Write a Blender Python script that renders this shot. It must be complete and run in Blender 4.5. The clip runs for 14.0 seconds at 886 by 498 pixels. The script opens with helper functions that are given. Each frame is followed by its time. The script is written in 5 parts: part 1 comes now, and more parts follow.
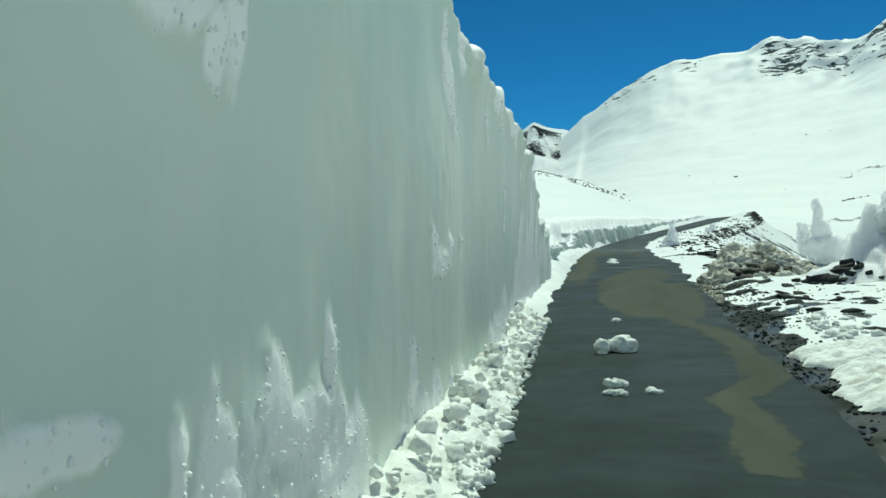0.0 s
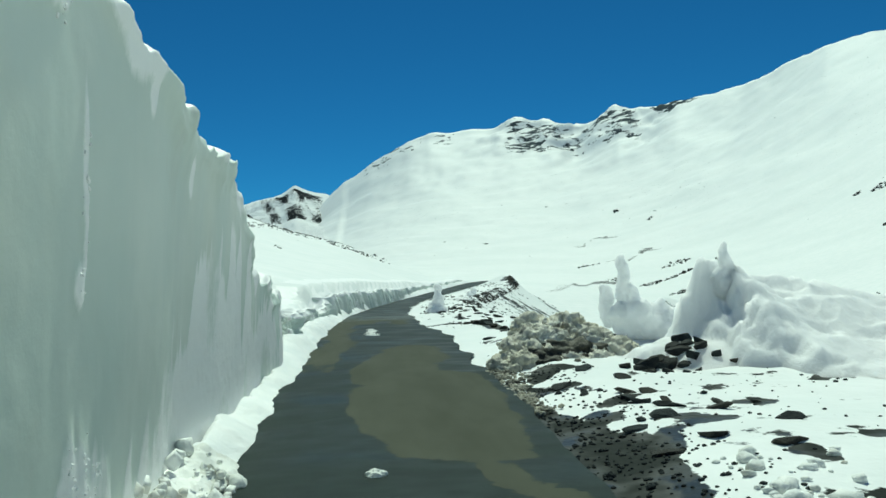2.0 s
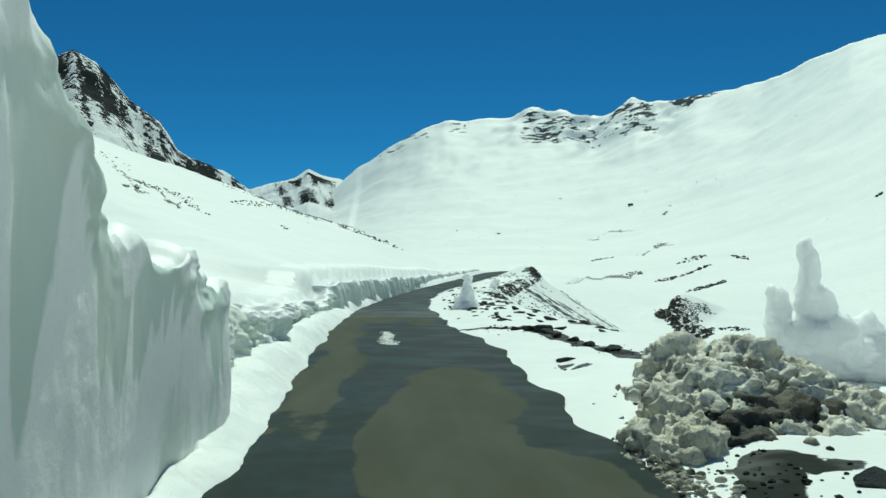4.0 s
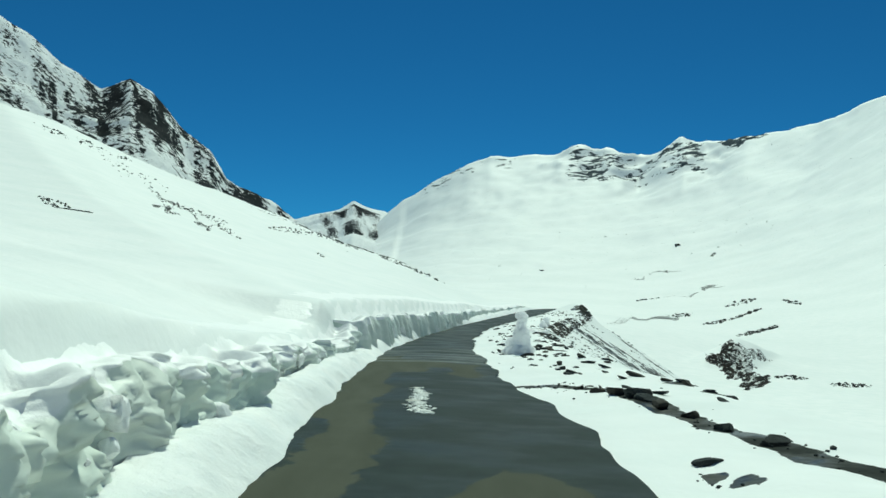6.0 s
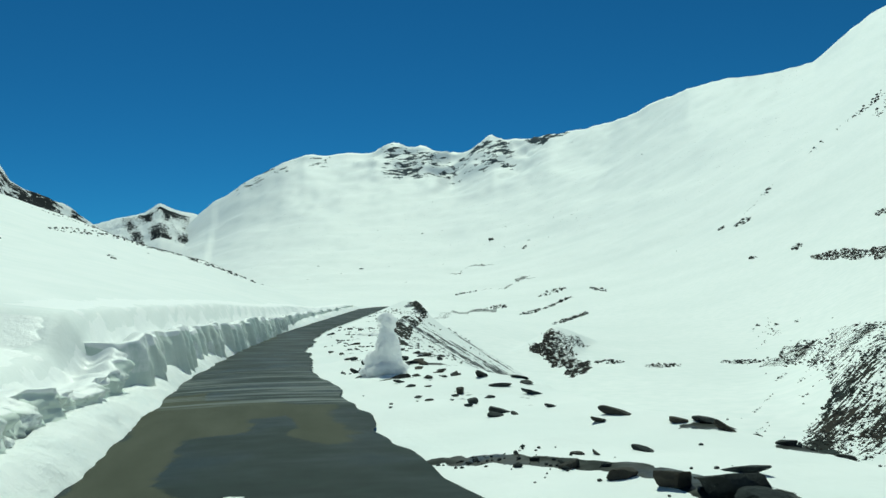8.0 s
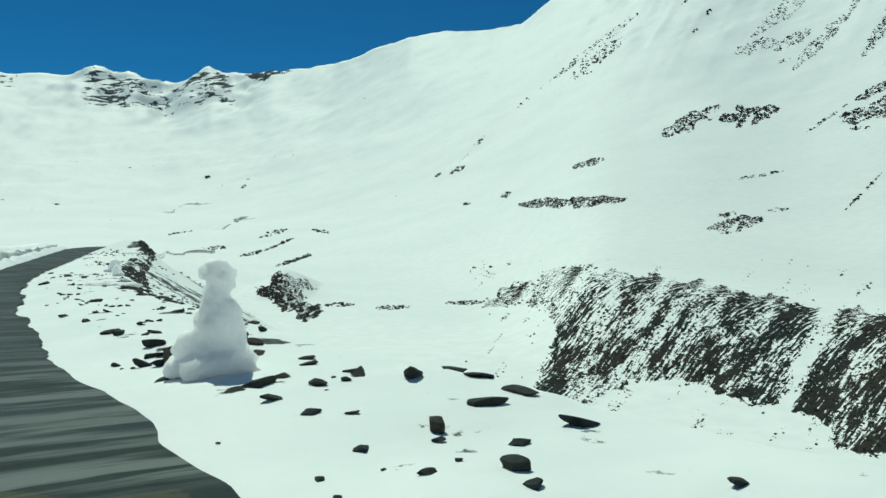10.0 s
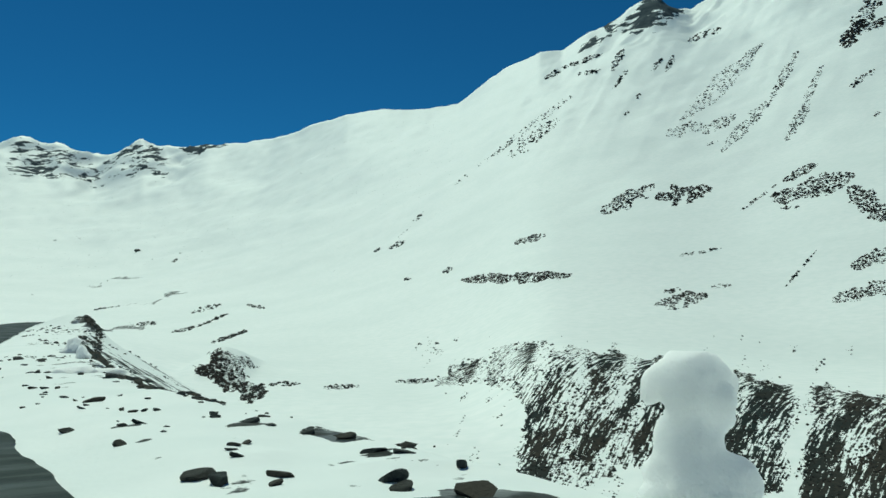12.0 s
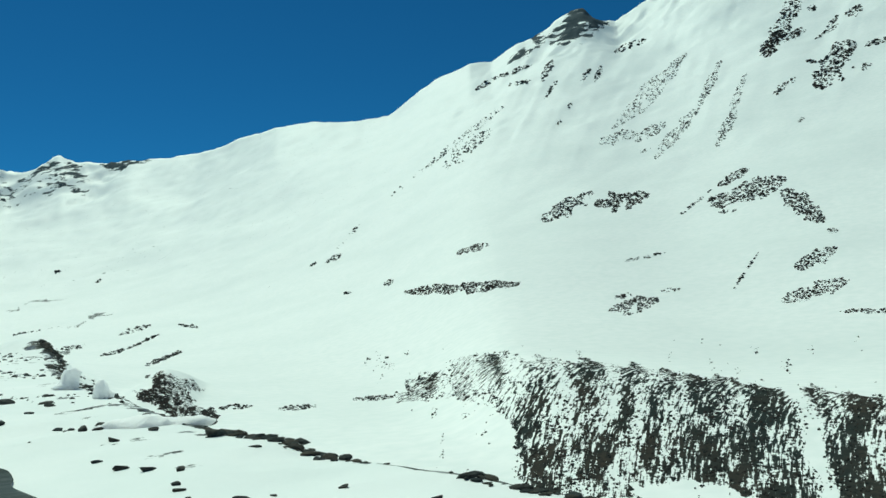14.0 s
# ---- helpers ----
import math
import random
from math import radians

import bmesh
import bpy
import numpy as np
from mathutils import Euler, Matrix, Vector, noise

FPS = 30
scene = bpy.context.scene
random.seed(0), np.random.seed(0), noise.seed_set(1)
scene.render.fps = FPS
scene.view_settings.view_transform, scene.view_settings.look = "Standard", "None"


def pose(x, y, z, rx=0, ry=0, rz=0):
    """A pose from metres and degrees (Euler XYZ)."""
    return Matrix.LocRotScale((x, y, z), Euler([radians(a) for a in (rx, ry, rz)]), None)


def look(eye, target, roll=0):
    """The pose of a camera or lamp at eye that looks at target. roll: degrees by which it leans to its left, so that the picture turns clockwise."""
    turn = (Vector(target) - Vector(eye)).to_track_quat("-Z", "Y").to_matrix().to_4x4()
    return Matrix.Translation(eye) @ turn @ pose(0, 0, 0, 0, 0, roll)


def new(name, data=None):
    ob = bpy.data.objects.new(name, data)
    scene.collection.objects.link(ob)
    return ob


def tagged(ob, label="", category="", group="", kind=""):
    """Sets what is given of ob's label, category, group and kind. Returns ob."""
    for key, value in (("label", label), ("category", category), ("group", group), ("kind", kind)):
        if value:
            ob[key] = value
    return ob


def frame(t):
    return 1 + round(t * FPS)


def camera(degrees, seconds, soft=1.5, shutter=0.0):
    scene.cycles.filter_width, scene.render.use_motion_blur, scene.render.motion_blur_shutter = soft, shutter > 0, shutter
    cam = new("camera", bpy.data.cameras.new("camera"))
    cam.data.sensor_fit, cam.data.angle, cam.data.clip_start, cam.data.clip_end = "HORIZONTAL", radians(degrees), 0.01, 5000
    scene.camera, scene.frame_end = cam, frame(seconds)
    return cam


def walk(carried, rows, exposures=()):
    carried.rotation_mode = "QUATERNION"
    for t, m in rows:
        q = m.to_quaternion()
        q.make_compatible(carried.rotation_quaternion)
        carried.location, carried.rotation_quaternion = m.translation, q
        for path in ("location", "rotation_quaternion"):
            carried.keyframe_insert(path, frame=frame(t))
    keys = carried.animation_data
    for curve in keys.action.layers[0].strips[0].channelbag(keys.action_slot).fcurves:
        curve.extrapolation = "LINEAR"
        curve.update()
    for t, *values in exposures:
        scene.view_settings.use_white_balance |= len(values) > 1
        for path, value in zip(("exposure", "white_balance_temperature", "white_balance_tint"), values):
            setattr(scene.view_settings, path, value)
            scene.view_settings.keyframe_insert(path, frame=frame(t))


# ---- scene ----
cam = camera(58.3, 14.0)
PATH = [
    (0, pose(-0.001, -0.002, 1.650, 88.34, 2.40, 11.89)),
    (0.5, pose(-0.035, 1.656, 1.612, 89.27, 1.49, 6.12)),
    (1, pose(-0.012, 3.250, 1.595, 90.58, 1.54, 2.08)),
    (1.5, pose(0.048, 4.820, 1.549, 91.33, 2.18, -1.83)),
    (2, pose(0.035, 6.392, 1.566, 92.26, 2.07, -5.25)),
    (2.5, pose(0.025, 8.123, 1.561, 91.51, 1.19, -8.61)),
    (3, pose(-0.031, 9.815, 1.549, 89.91, 0.23, -12.12)),
    (3.5, pose(-0.068, 11.464, 1.570, 90.30, 1.41, -9.81)),
    (3.7, pose(-0.122, 12.196, 1.586, 90.75, 1.58, -6.77)),
    (5.8, pose(0.010, 17.499, 1.607, 93.79, -2.22, -0.69)),
    (6, pose(0.031, 18.237, 1.597, 93.90, -1.65, -1.51)),
    (6.5, pose(0.032, 20.123, 1.585, 92.73, -1.47, -3.47)),
    (7, pose(0.052, 22.065, 1.601, 93.33, -1.48, -6.05)),
    (7.5, pose(0.076, 24.152, 1.607, 94.61, 0.90, -9.34)),
    (8, pose(0.073, 26.144, 1.593, 93.88, 1.18, -14.42)),
    (8.5, pose(0.094, 27.949, 1.592, 92.81, -0.28, -20.62)),
    (9, pose(0.081, 29.987, 1.594, 91.03, -0.05, -26.44)),
    (9.2, pose(0.079, 30.823, 1.599, 90.26, 0.18, -28.01)),
    (11.3, pose(0.099, 38.034, 1.617, 91.31, 0.26, -41.61)),
    (11.5, pose(0.111, 38.721, 1.606, 92.18, 0.41, -41.51)),
    (12, pose(0.035, 40.740, 1.580, 94.82, 0.43, -39.28)),
    (12.5, pose(0.041, 42.774, 1.547, 95.75, 1.78, -37.03)),
    (13, pose(0.100, 45.046, 1.551, 95.74, 2.82, -37.16)),
    (13.5, pose(0.151, 47.633, 1.584, 96.13, 3.25, -39.42)),
    (14, pose(0.238, 50.284, 1.610, 95.61, 2.29, -44.12)),
]
EXPOSURES = [(t, stops, 6400, -20) for t, stops in ((0.0, 0.06), (1.0, -0.13), (2.0, 0.0), (3.5, -0.02), (6.0, -0.02), (7.5, -0.08), (8.5, -0.1), (9.0, -0.12), (11.5, -0.14), (12.0, -0.21), (12.5, -0.11), (13.0, -0.06), (14.0, -0.04))]
walk(cam, PATH, EXPOSURES)

# ---- daylight ----
SUN_AZ, SUN_EL = 6.5, 57.0
world = bpy.data.worlds.new("sky")
scene.world = world
world.use_nodes = True
wn = world.node_tree.nodes
sky = wn.new("ShaderNodeTexSky")
sky.sky_type = "NISHITA"
sky.sun_disc = False
sky.sun_elevation, sky.sun_rotation = radians(SUN_EL), radians(SUN_AZ)
sky.altitude, sky.air_density, sky.dust_density, sky.ozone_density = 4500, 1.0, 0.0, 1.0
wn["Background"].inputs["Strength"].default_value = 0.06
clear = wn.new("ShaderNodeMix")
clear.data_type, clear.blend_type = "RGBA", "MULTIPLY"
clear.inputs["Factor"].default_value = 1.0
clear.inputs["B"].default_value = (0.23, 0.74, 1.19, 1.0)
world.node_tree.links.new(sky.outputs[0], clear.inputs["A"])
world.node_tree.links.new(clear.outputs["Result"], wn["Background"].inputs["Color"])
sun = new("sun", bpy.data.lights.new("sun", "SUN"))
sun.data.energy, sun.data.angle, sun.data.color = 3.4, radians(0.53), (1.0, 0.965, 0.91)
a, e = radians(SUN_AZ), radians(SUN_EL)
sun.matrix_world = look((400 * math.sin(a) * math.cos(e), 400 * math.cos(a) * math.cos(e), 400 * math.sin(e)), (0, 0, 0))

# ---- noise and mesh helpers ----


def _lattice(i, j, k):
    h = (i * 374761393 + j * 668265263 + k * 2147483647 + 974634551) & 0xFFFFFFFF
    h = ((h ^ (h >> 13)) * 1274126177) & 0xFFFFFFFF
    h = ((h ^ (h >> 16)) * 2246822519) & 0xFFFFFFFF
    return ((h ^ (h >> 15)) & 0xFFFFFF) / 8388607.5 - 1.0


def vnoise(x, y, z=0.0):
    """Smooth noise from -1 to 1 at arrays of places."""
    x, y, z = np.broadcast_arrays(np.asarray(x, float), np.asarray(y, float), np.asarray(z, float))
    i, j, k = (np.floor(q).astype(np.int64) for q in (x, y, z))
    fx, fy, fz = x - i, y - j, z - k
    ux, uy, uz = (q * q * q * (q * (q * 6 - 15) + 10) for q in (fx, fy, fz))
    out = 0.0
    for a in (0, 1):
        for b in (0, 1):
            for c in (0, 1):
                w = (ux if a else 1 - ux) * (uy if b else 1 - uy) * (uz if c else 1 - uz)
                out = out + w * _lattice(i + a, j + b, k + c)
    return out


def fbm(x, y, z=0.0, octaves=4, gain=0.5):
    total, amp, f = 0.0, 1.0, 1.0
    for o in range(octaves):
        total = total + amp * vnoise(x * f + 17.3 * o, y * f - 9.1 * o, z * f + 4.7 * o)
        amp, f = amp * gain, f * 2.03
    return total


def billow(x, y, z=0.0, octaves=4, gain=0.5):
    total, amp, f = 0.0, 1.0, 1.0
    for o in range(octaves):
        total = total + amp * (1 - 2 * np.abs(vnoise(x * f + 7.7 * o, y * f + 3.1 * o, z * f - 5.9 * o)))
        amp, f = amp * gain, f * 2.1
    return total


def sstep(a, b, x):
    u = np.clip((x - a) / (b - a), 0, 1)
    return u * u * (3 - 2 * u)


def table(rows, q):
    """Straight lines between (place, value) rows."""
    return np.interp(q, [r[0] for r in rows], [r[1] for r in rows])


def grid_mesh(name, X, Y, Z, material, wrap=False, flip=False, **attributes):
    n, m = X.shape
    mesh = bpy.data.meshes.new(name)
    mesh.vertices.add(n * m)
    mesh.vertices.foreach_set("co", np.stack([X, Y, Z], -1).astype(np.float32).ravel())
    i = np.arange(n if wrap else n - 1)[:, None]
    j = np.arange(m - 1)[None, :]
    i2 = (i + 1) % n
    quad = np.stack([i * m + j, i2 * m + j, i2 * m + j + 1, i * m + j + 1], -1).reshape(-1, 4)
    if flip:
        quad = quad[:, ::-1]
    mesh.loops.add(quad.size)
    mesh.loops.foreach_set("vertex_index", quad.astype(np.int32).ravel())
    mesh.polygons.add(len(quad))
    mesh.polygons.foreach_set("loop_start", np.arange(0, quad.size, 4, dtype=np.int32))
    mesh.polygons.foreach_set("use_smooth", np.ones(len(quad), dtype=bool))
    mesh.update(calc_edges=True)
    for key, value in attributes.items():
        mesh.attributes.new(key, "FLOAT", "POINT").data.foreach_set("value", value.astype(np.float32).ravel())
    mesh.materials.append(material)
    return mesh


def soup_mesh(name, verts, faces, material, smooth=True):
    mesh = bpy.data.meshes.new(name)
    mesh.vertices.add(len(verts))
    mesh.vertices.foreach_set("co", np.asarray(verts, np.float32).ravel())
    faces = np.asarray(faces, np.int32)
    k = faces.shape[1]
    mesh.loops.add(faces.size)
    mesh.loops.foreach_set("vertex_index", faces.ravel())
    mesh.polygons.add(len(faces))
    mesh.polygons.foreach_set("loop_start", np.arange(0, faces.size, k, dtype=np.int32))
    mesh.polygons.foreach_set("use_smooth", np.full(len(faces), smooth))
    mesh.update(calc_edges=True)
    mesh.materials.append(material)
    return mesh


def ball(level):
    bm = bmesh.new()
    bmesh.ops.create_icosphere(bm, subdivisions=level, radius=1)
    v = np.array([w.co[:] for w in bm.verts])
    f = np.array([[w.index for w in g.verts] for g in bm.faces])
    bm.free()
    return v, f


BALL = {k: ball(k) for k in (1, 2, 3, 4)}


def lump(seed, level, rough=0.3, freq=1.4, flat=0):
    """A unit lump: rounded with noise, or with flat > 0 cut by that many planes to a stone."""
    v, f = BALL[level]
    rng = np.random.default_rng(seed)
    s = seed * 3.17
    v = v * (1 + rough * fbm(v[:, 0] * freq + s, v[:, 1] * freq - s, v[:, 2] * freq + 2 * s, 3))[:, None]
    if flat:
        m = np.array(Euler(rng.uniform(0, 6, 3)).to_matrix())
        v = np.clip(v @ m, -rng.uniform(0.5, 0.75, 3), rng.uniform(0.5, 0.75, 3)) @ m.T
    for _ in range(flat):
        d = rng.normal(size=3)
        d /= np.linalg.norm(d)
        over = np.maximum(v @ d - rng.uniform(0.42, 0.8), 0)
        v = v - over[:, None] * d * 0.93
    return v, f


def slab(seed, level=3):
    """A unit stone: a ragged plate split along a few uneven planes."""
    v, f = BALL[level]
    rng = np.random.default_rng(seed)
    s = seed * 1.93
    v = v * (1 + 0.28 * fbm(v[:, 0] * 1.3 + s, v[:, 1] * 1.3 - s, s, 3))[:, None]
    for _ in range(9):
        a = rng.uniform(0, 6.28)
        d = np.array([math.cos(a), math.sin(a), rng.normal() * 0.35])
        d /= np.linalg.norm(d)
        over = np.maximum(v @ d - rng.uniform(0.45, 0.8), 0)
        v = v - over[:, None] * d
    for _ in range(3):
        d = np.array([rng.normal() * 0.22, rng.normal() * 0.22, 1.0])
        d /= np.linalg.norm(d)
        over = np.maximum(v @ d - rng.uniform(0.25, 0.5), 0)
        v = v - over[:, None] * d
    return v + 0.02 * np.stack([vnoise(v[:, 0] * 5, v[:, 1] * 5, v[:, 2] * 5 + k) for k in (0, 9, 18)], -1), f


def scatter(name, places, material, level=1, rough=0.3, flat=0, kinds=6, smooth=False, turn=None):
    """Many lumps in one mesh: places are rows x, y, z, sx, sy, sz."""
    rng = np.random.default_rng(len(places) + level)
    forms = [lump(11 + k, level, rough, 1.4, flat) for k in range(kinds)]
    V, F, base = [], [], 0
    for x, y, z, sx, sy, sz in places:
        v, f = forms[rng.integers(kinds)]
        a = rng.uniform(0, 6.28) if turn is None else turn
        c, s = math.cos(a), math.sin(a)
        w = v * (sx, sy, sz)
        V.append(np.stack([w[:, 0] * c - w[:, 1] * s + x, w[:, 0] * s + w[:, 1] * c + y, w[:, 2] + z], -1))
        F.append(f + base)
        base += len(v)
    return soup_mesh(name, np.concatenate(V), np.concatenate(F), material, smooth)


def moulded(name, lumps, material, voxel=0.05, amp=0.05, freq=4.0, seed=0.0):
    """One solid body out of overlapping lumps (x, y, z, rx, ry, rz), melted together and roughened."""
    V, F, base = [], [], 0
    for n, (x, y, z, rx, ry, rz) in enumerate(lumps):
        v, f = lump(int(seed) + n, 3, 0.28)
        V.append(v * (rx, ry, rz) + (x, y, z))
        F.append(f + base)
        base += len(v)
    raw = soup_mesh(name + "_raw", np.concatenate(V), np.concatenate(F), material)
    ob = new(name + "_raw", raw)
    mod = ob.modifiers.new("melt", "REMESH")
    mod.mode, mod.voxel_size = "VOXEL", voxel
    fair = ob.modifiers.new("fair", "SMOOTH")
    fair.factor, fair.iterations = 0.5, 4
    mesh = bpy.data.meshes.new_from_object(ob.evaluated_get(bpy.context.evaluated_depsgraph_get()))
    bpy.data.objects.remove(ob)
    bpy.data.meshes.remove(raw)
    mesh.name = name
    n = len(mesh.vertices)
    co, no = np.empty(n * 3, np.float32), np.empty(n * 3, np.float32)
    mesh.vertices.foreach_get("co", co)
    mesh.vertex_normals.foreach_get("vector", no)
    co, no = co.reshape(-1, 3), no.reshape(-1, 3)
    q = co * freq + seed
    co = co + no * (amp * (0.6 * billow(q[:, 0], q[:, 1], q[:, 2], 3) + 0.5 * fbm(q[:, 0] * 0.4, q[:, 1] * 0.4, q[:, 2] * 0.4, 2)))[:, None]
    mesh.vertices.foreach_set("co", co.astype(np.float32).ravel())
    mesh.polygons.foreach_set("use_smooth", np.ones(len(mesh.polygons), dtype=bool))
    mesh.update()
    mesh.materials.clear()
    mesh.materials.append(material)
    return mesh


# ---- materials ----


class Nodes:
    """A short way to write node materials."""

    def __init__(self, name):
        self.mat = bpy.data.materials.new(name)
        self.mat.use_nodes = True
        self.tree = self.mat.node_tree
        self.bsdf = self.tree.nodes["Principled BSDF"]
        self.place = self.tree.nodes.new("ShaderNodeNewGeometry").outputs["Position"]

    def link(self, a, b):
        self.tree.links.new(a, b)

    def value(self, socket, v):
        if isinstance(v, (int, float, tuple)):
            socket.default_value = v
        else:
            self.link(v, socket)

    def noise(self, scale, detail=4, rough=0.55, stretch=None, rotate=0.0):
        n = self.tree.nodes.new("ShaderNodeTexNoise")
        n.inputs["Scale"].default_value, n.inputs["Detail"].default_value, n.inputs["Roughness"].default_value = scale, detail, rough
        src = self.place
        if stretch:
            m = self.tree.nodes.new("ShaderNodeMapping")
            m.inputs["Scale"].default_value = stretch
            m.inputs["Rotation"].default_value = (0, 0, radians(rotate))
            self.link(src, m.inputs["Vector"])
            src = m.outputs[0]
        self.link(src, n.inputs["Vector"])
        return n.outputs["Fac"]

    def attr(self, name):
        n = self.tree.nodes.new("ShaderNodeAttribute")
        n.attribute_name = name
        return n.outputs["Fac"]

    def math(self, op, a, b=0.0, clamp=False):
        n = self.tree.nodes.new("ShaderNodeMath")
        n.operation, n.use_clamp = op, clamp
        self.value(n.inputs[0], a)
        self.value(n.inputs[1], b)
        return n.outputs[0]

    def ramp(self, v, lo, hi):
        n = self.tree.nodes.new("ShaderNodeMapRange")
        n.inputs["From Min"].default_value, n.inputs["From Max"].default_value = lo, hi
        self.value(n.inputs["Value"], v)
        return n.outputs[0]

    def mix(self, fac, a, b):
        n = self.tree.nodes.new("ShaderNodeMix")
        n.data_type = "RGBA"
        self.value(n.inputs["Factor"], fac)
        for s, v in ((n.inputs["A"], a), (n.inputs["B"], b)):
            self.value(s, (*v, 1.0) if isinstance(v, tuple) else v)
        return n.outputs["Result"]

    def blend(self, fac, a, b):
        return self.math("ADD", a, self.math("MULTIPLY", fac, self.math("SUBTRACT", b, a)))

    def bump(self, height, distance, strength=1.0):
        n = self.tree.nodes.new("ShaderNodeBump")
        n.inputs["Distance"].default_value, n.inputs["Strength"].default_value = distance, strength
        self.value(n.inputs["Height"], height)
        self.link(n.outputs[0], self.bsdf.inputs["Normal"])

    def done(self, colour, rough, **other):
        self.value(self.bsdf.inputs["Base Color"], (*colour, 1.0) if isinstance(colour, tuple) else colour)
        self.value(self.bsdf.inputs["Roughness"], rough)
        for key, v in other.items():
            self.value(self.bsdf.inputs[key.replace("_", " ")], v)
        return self.mat


def snow_material(name, light=(0.9, 0.91, 0.9), dim=(0.8, 0.83, 0.83), grime=None, amount=0.0, bump=0.03, soft=0.0, depth=0.12):
    n = Nodes(name)
    tone = n.ramp(n.noise(1.1, 5), 0.35, 0.65)
    colour = n.mix(tone, dim, light)
    if grime:
        colour = n.mix(n.math("MULTIPLY", n.ramp(n.noise(2.3, 6, 0.65), 0.55 - amount * 0.3, 0.75 - amount * 0.3), 0.9), colour, grime)
    n.bump(n.math("ADD", n.noise(9, 5, 0.6), n.math("MULTIPLY", n.noise(60, 3), 0.25)), bump)
    n.bsdf.inputs["Subsurface Radius"].default_value = (1.0, 1.0, 1.0)
    return n.done(colour, 0.62, Specular_IOR_Level=0.25, Subsurface_Weight=soft, Subsurface_Scale=depth)


SNOW = snow_material("snow", soft=0.45)
OLD_SNOW = snow_material("old_snow", (0.985, 0.988, 0.985), (0.955, 0.965, 0.96), soft=1.0, depth=0.45)


def wall_material():
    n = Nodes("packed_snow")
    tone = n.ramp(n.noise(0.55, 5, 0.5), 0.35, 0.65)
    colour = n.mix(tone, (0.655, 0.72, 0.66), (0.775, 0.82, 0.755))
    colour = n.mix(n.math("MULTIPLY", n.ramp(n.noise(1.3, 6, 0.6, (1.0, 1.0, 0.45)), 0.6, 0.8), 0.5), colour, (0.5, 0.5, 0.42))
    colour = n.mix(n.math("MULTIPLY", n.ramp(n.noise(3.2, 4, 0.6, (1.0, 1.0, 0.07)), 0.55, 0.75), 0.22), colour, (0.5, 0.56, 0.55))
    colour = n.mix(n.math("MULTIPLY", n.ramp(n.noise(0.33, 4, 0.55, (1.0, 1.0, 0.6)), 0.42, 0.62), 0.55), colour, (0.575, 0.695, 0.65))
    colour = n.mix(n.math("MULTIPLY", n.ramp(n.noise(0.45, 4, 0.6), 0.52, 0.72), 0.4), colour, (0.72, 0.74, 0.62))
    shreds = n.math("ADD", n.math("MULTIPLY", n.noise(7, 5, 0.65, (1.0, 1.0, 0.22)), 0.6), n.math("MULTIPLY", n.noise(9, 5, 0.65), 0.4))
    frost_lit = n.ramp(n.math("SUBTRACT", n.attr("frost_lit"), shreds), -0.1, 0.2)
    # whiter frost, plus sunlit tops put into the colour of wall and banks
    colour = n.mix(frost_lit, colour, (0.97, 0.975, 0.965))
    grain = n.math("ADD", n.math("MULTIPLY", n.noise(11, 5, 0.65), n.blend(frost_lit, 0.12, 0.5)), n.math("MULTIPLY", n.noise(2.2, 3, 0.5, (1.0, 1.0, 0.3)), 0.3))
    n.bump(grain, 0.02)
    n.bsdf.inputs["Subsurface Radius"].default_value = (1.0, 1.0, 1.0)
    return n.done(colour, 0.5, Specular_IOR_Level=0.3, Subsurface_Weight=0.0)


WALL_SNOW = wall_material()
RIME = snow_material("rime_snow", (0.95, 0.95, 0.94), (0.92, 0.93, 0.92), bump=0.004)
CRUMBLE = snow_material("crumbled_snow", (0.9, 0.91, 0.88), (0.76, 0.78, 0.74), (0.45, 0.42, 0.34), 0.12, 0.02)
DIRTY = snow_material("dirty_snow", (0.62, 0.59, 0.48), (0.34, 0.32, 0.24), (0.03, 0.032, 0.025), 0.42, 0.05)
CREAM = snow_material("cream_snow", (0.86, 0.84, 0.74), (0.66, 0.63, 0.52), (0.2, 0.18, 0.13), 0.1, 0.03)
PILE = snow_material("pile_snow", (0.84, 0.82, 0.72), (0.62, 0.59, 0.47), (0.1, 0.098, 0.075), 0.14, 0.04)
MUD = snow_material("muddy_snow", (0.12, 0.115, 0.085), (0.05, 0.05, 0.038), (0.02, 0.021, 0.017), 0.3, 0.04)


def stone_material(name, dark=(0.018, 0.024, 0.025), pale=(0.062, 0.072, 0.072), warm=(0.075, 0.066, 0.052), scale=5.0):
    n = Nodes(name)
    info = n.tree.nodes.new("ShaderNodeObjectInfo").outputs["Random"]
    isle = n.tree.nodes.new("ShaderNodeNewGeometry").outputs["Random Per Island"]
    base = n.mix(n.ramp(n.noise(scale, 6, 0.65), 0.3, 0.75), dark, pale)
    base = n.mix(n.ramp(n.math("ADD", n.math("MULTIPLY", info, 0.5), n.math("MULTIPLY", isle, 0.5)), 0.55, 1.0), base, warm)
    n.bump(n.noise(scale * 3, 6, 0.7), 0.05)
    return n.done(base, 0.85, Specular_IOR_Level=0.12)


STONE = stone_material("dark_stone")
SCREE = stone_material("scree_stone", (0.012, 0.017, 0.017), (0.042, 0.047, 0.044), (0.055, 0.04, 0.033), 1.2)


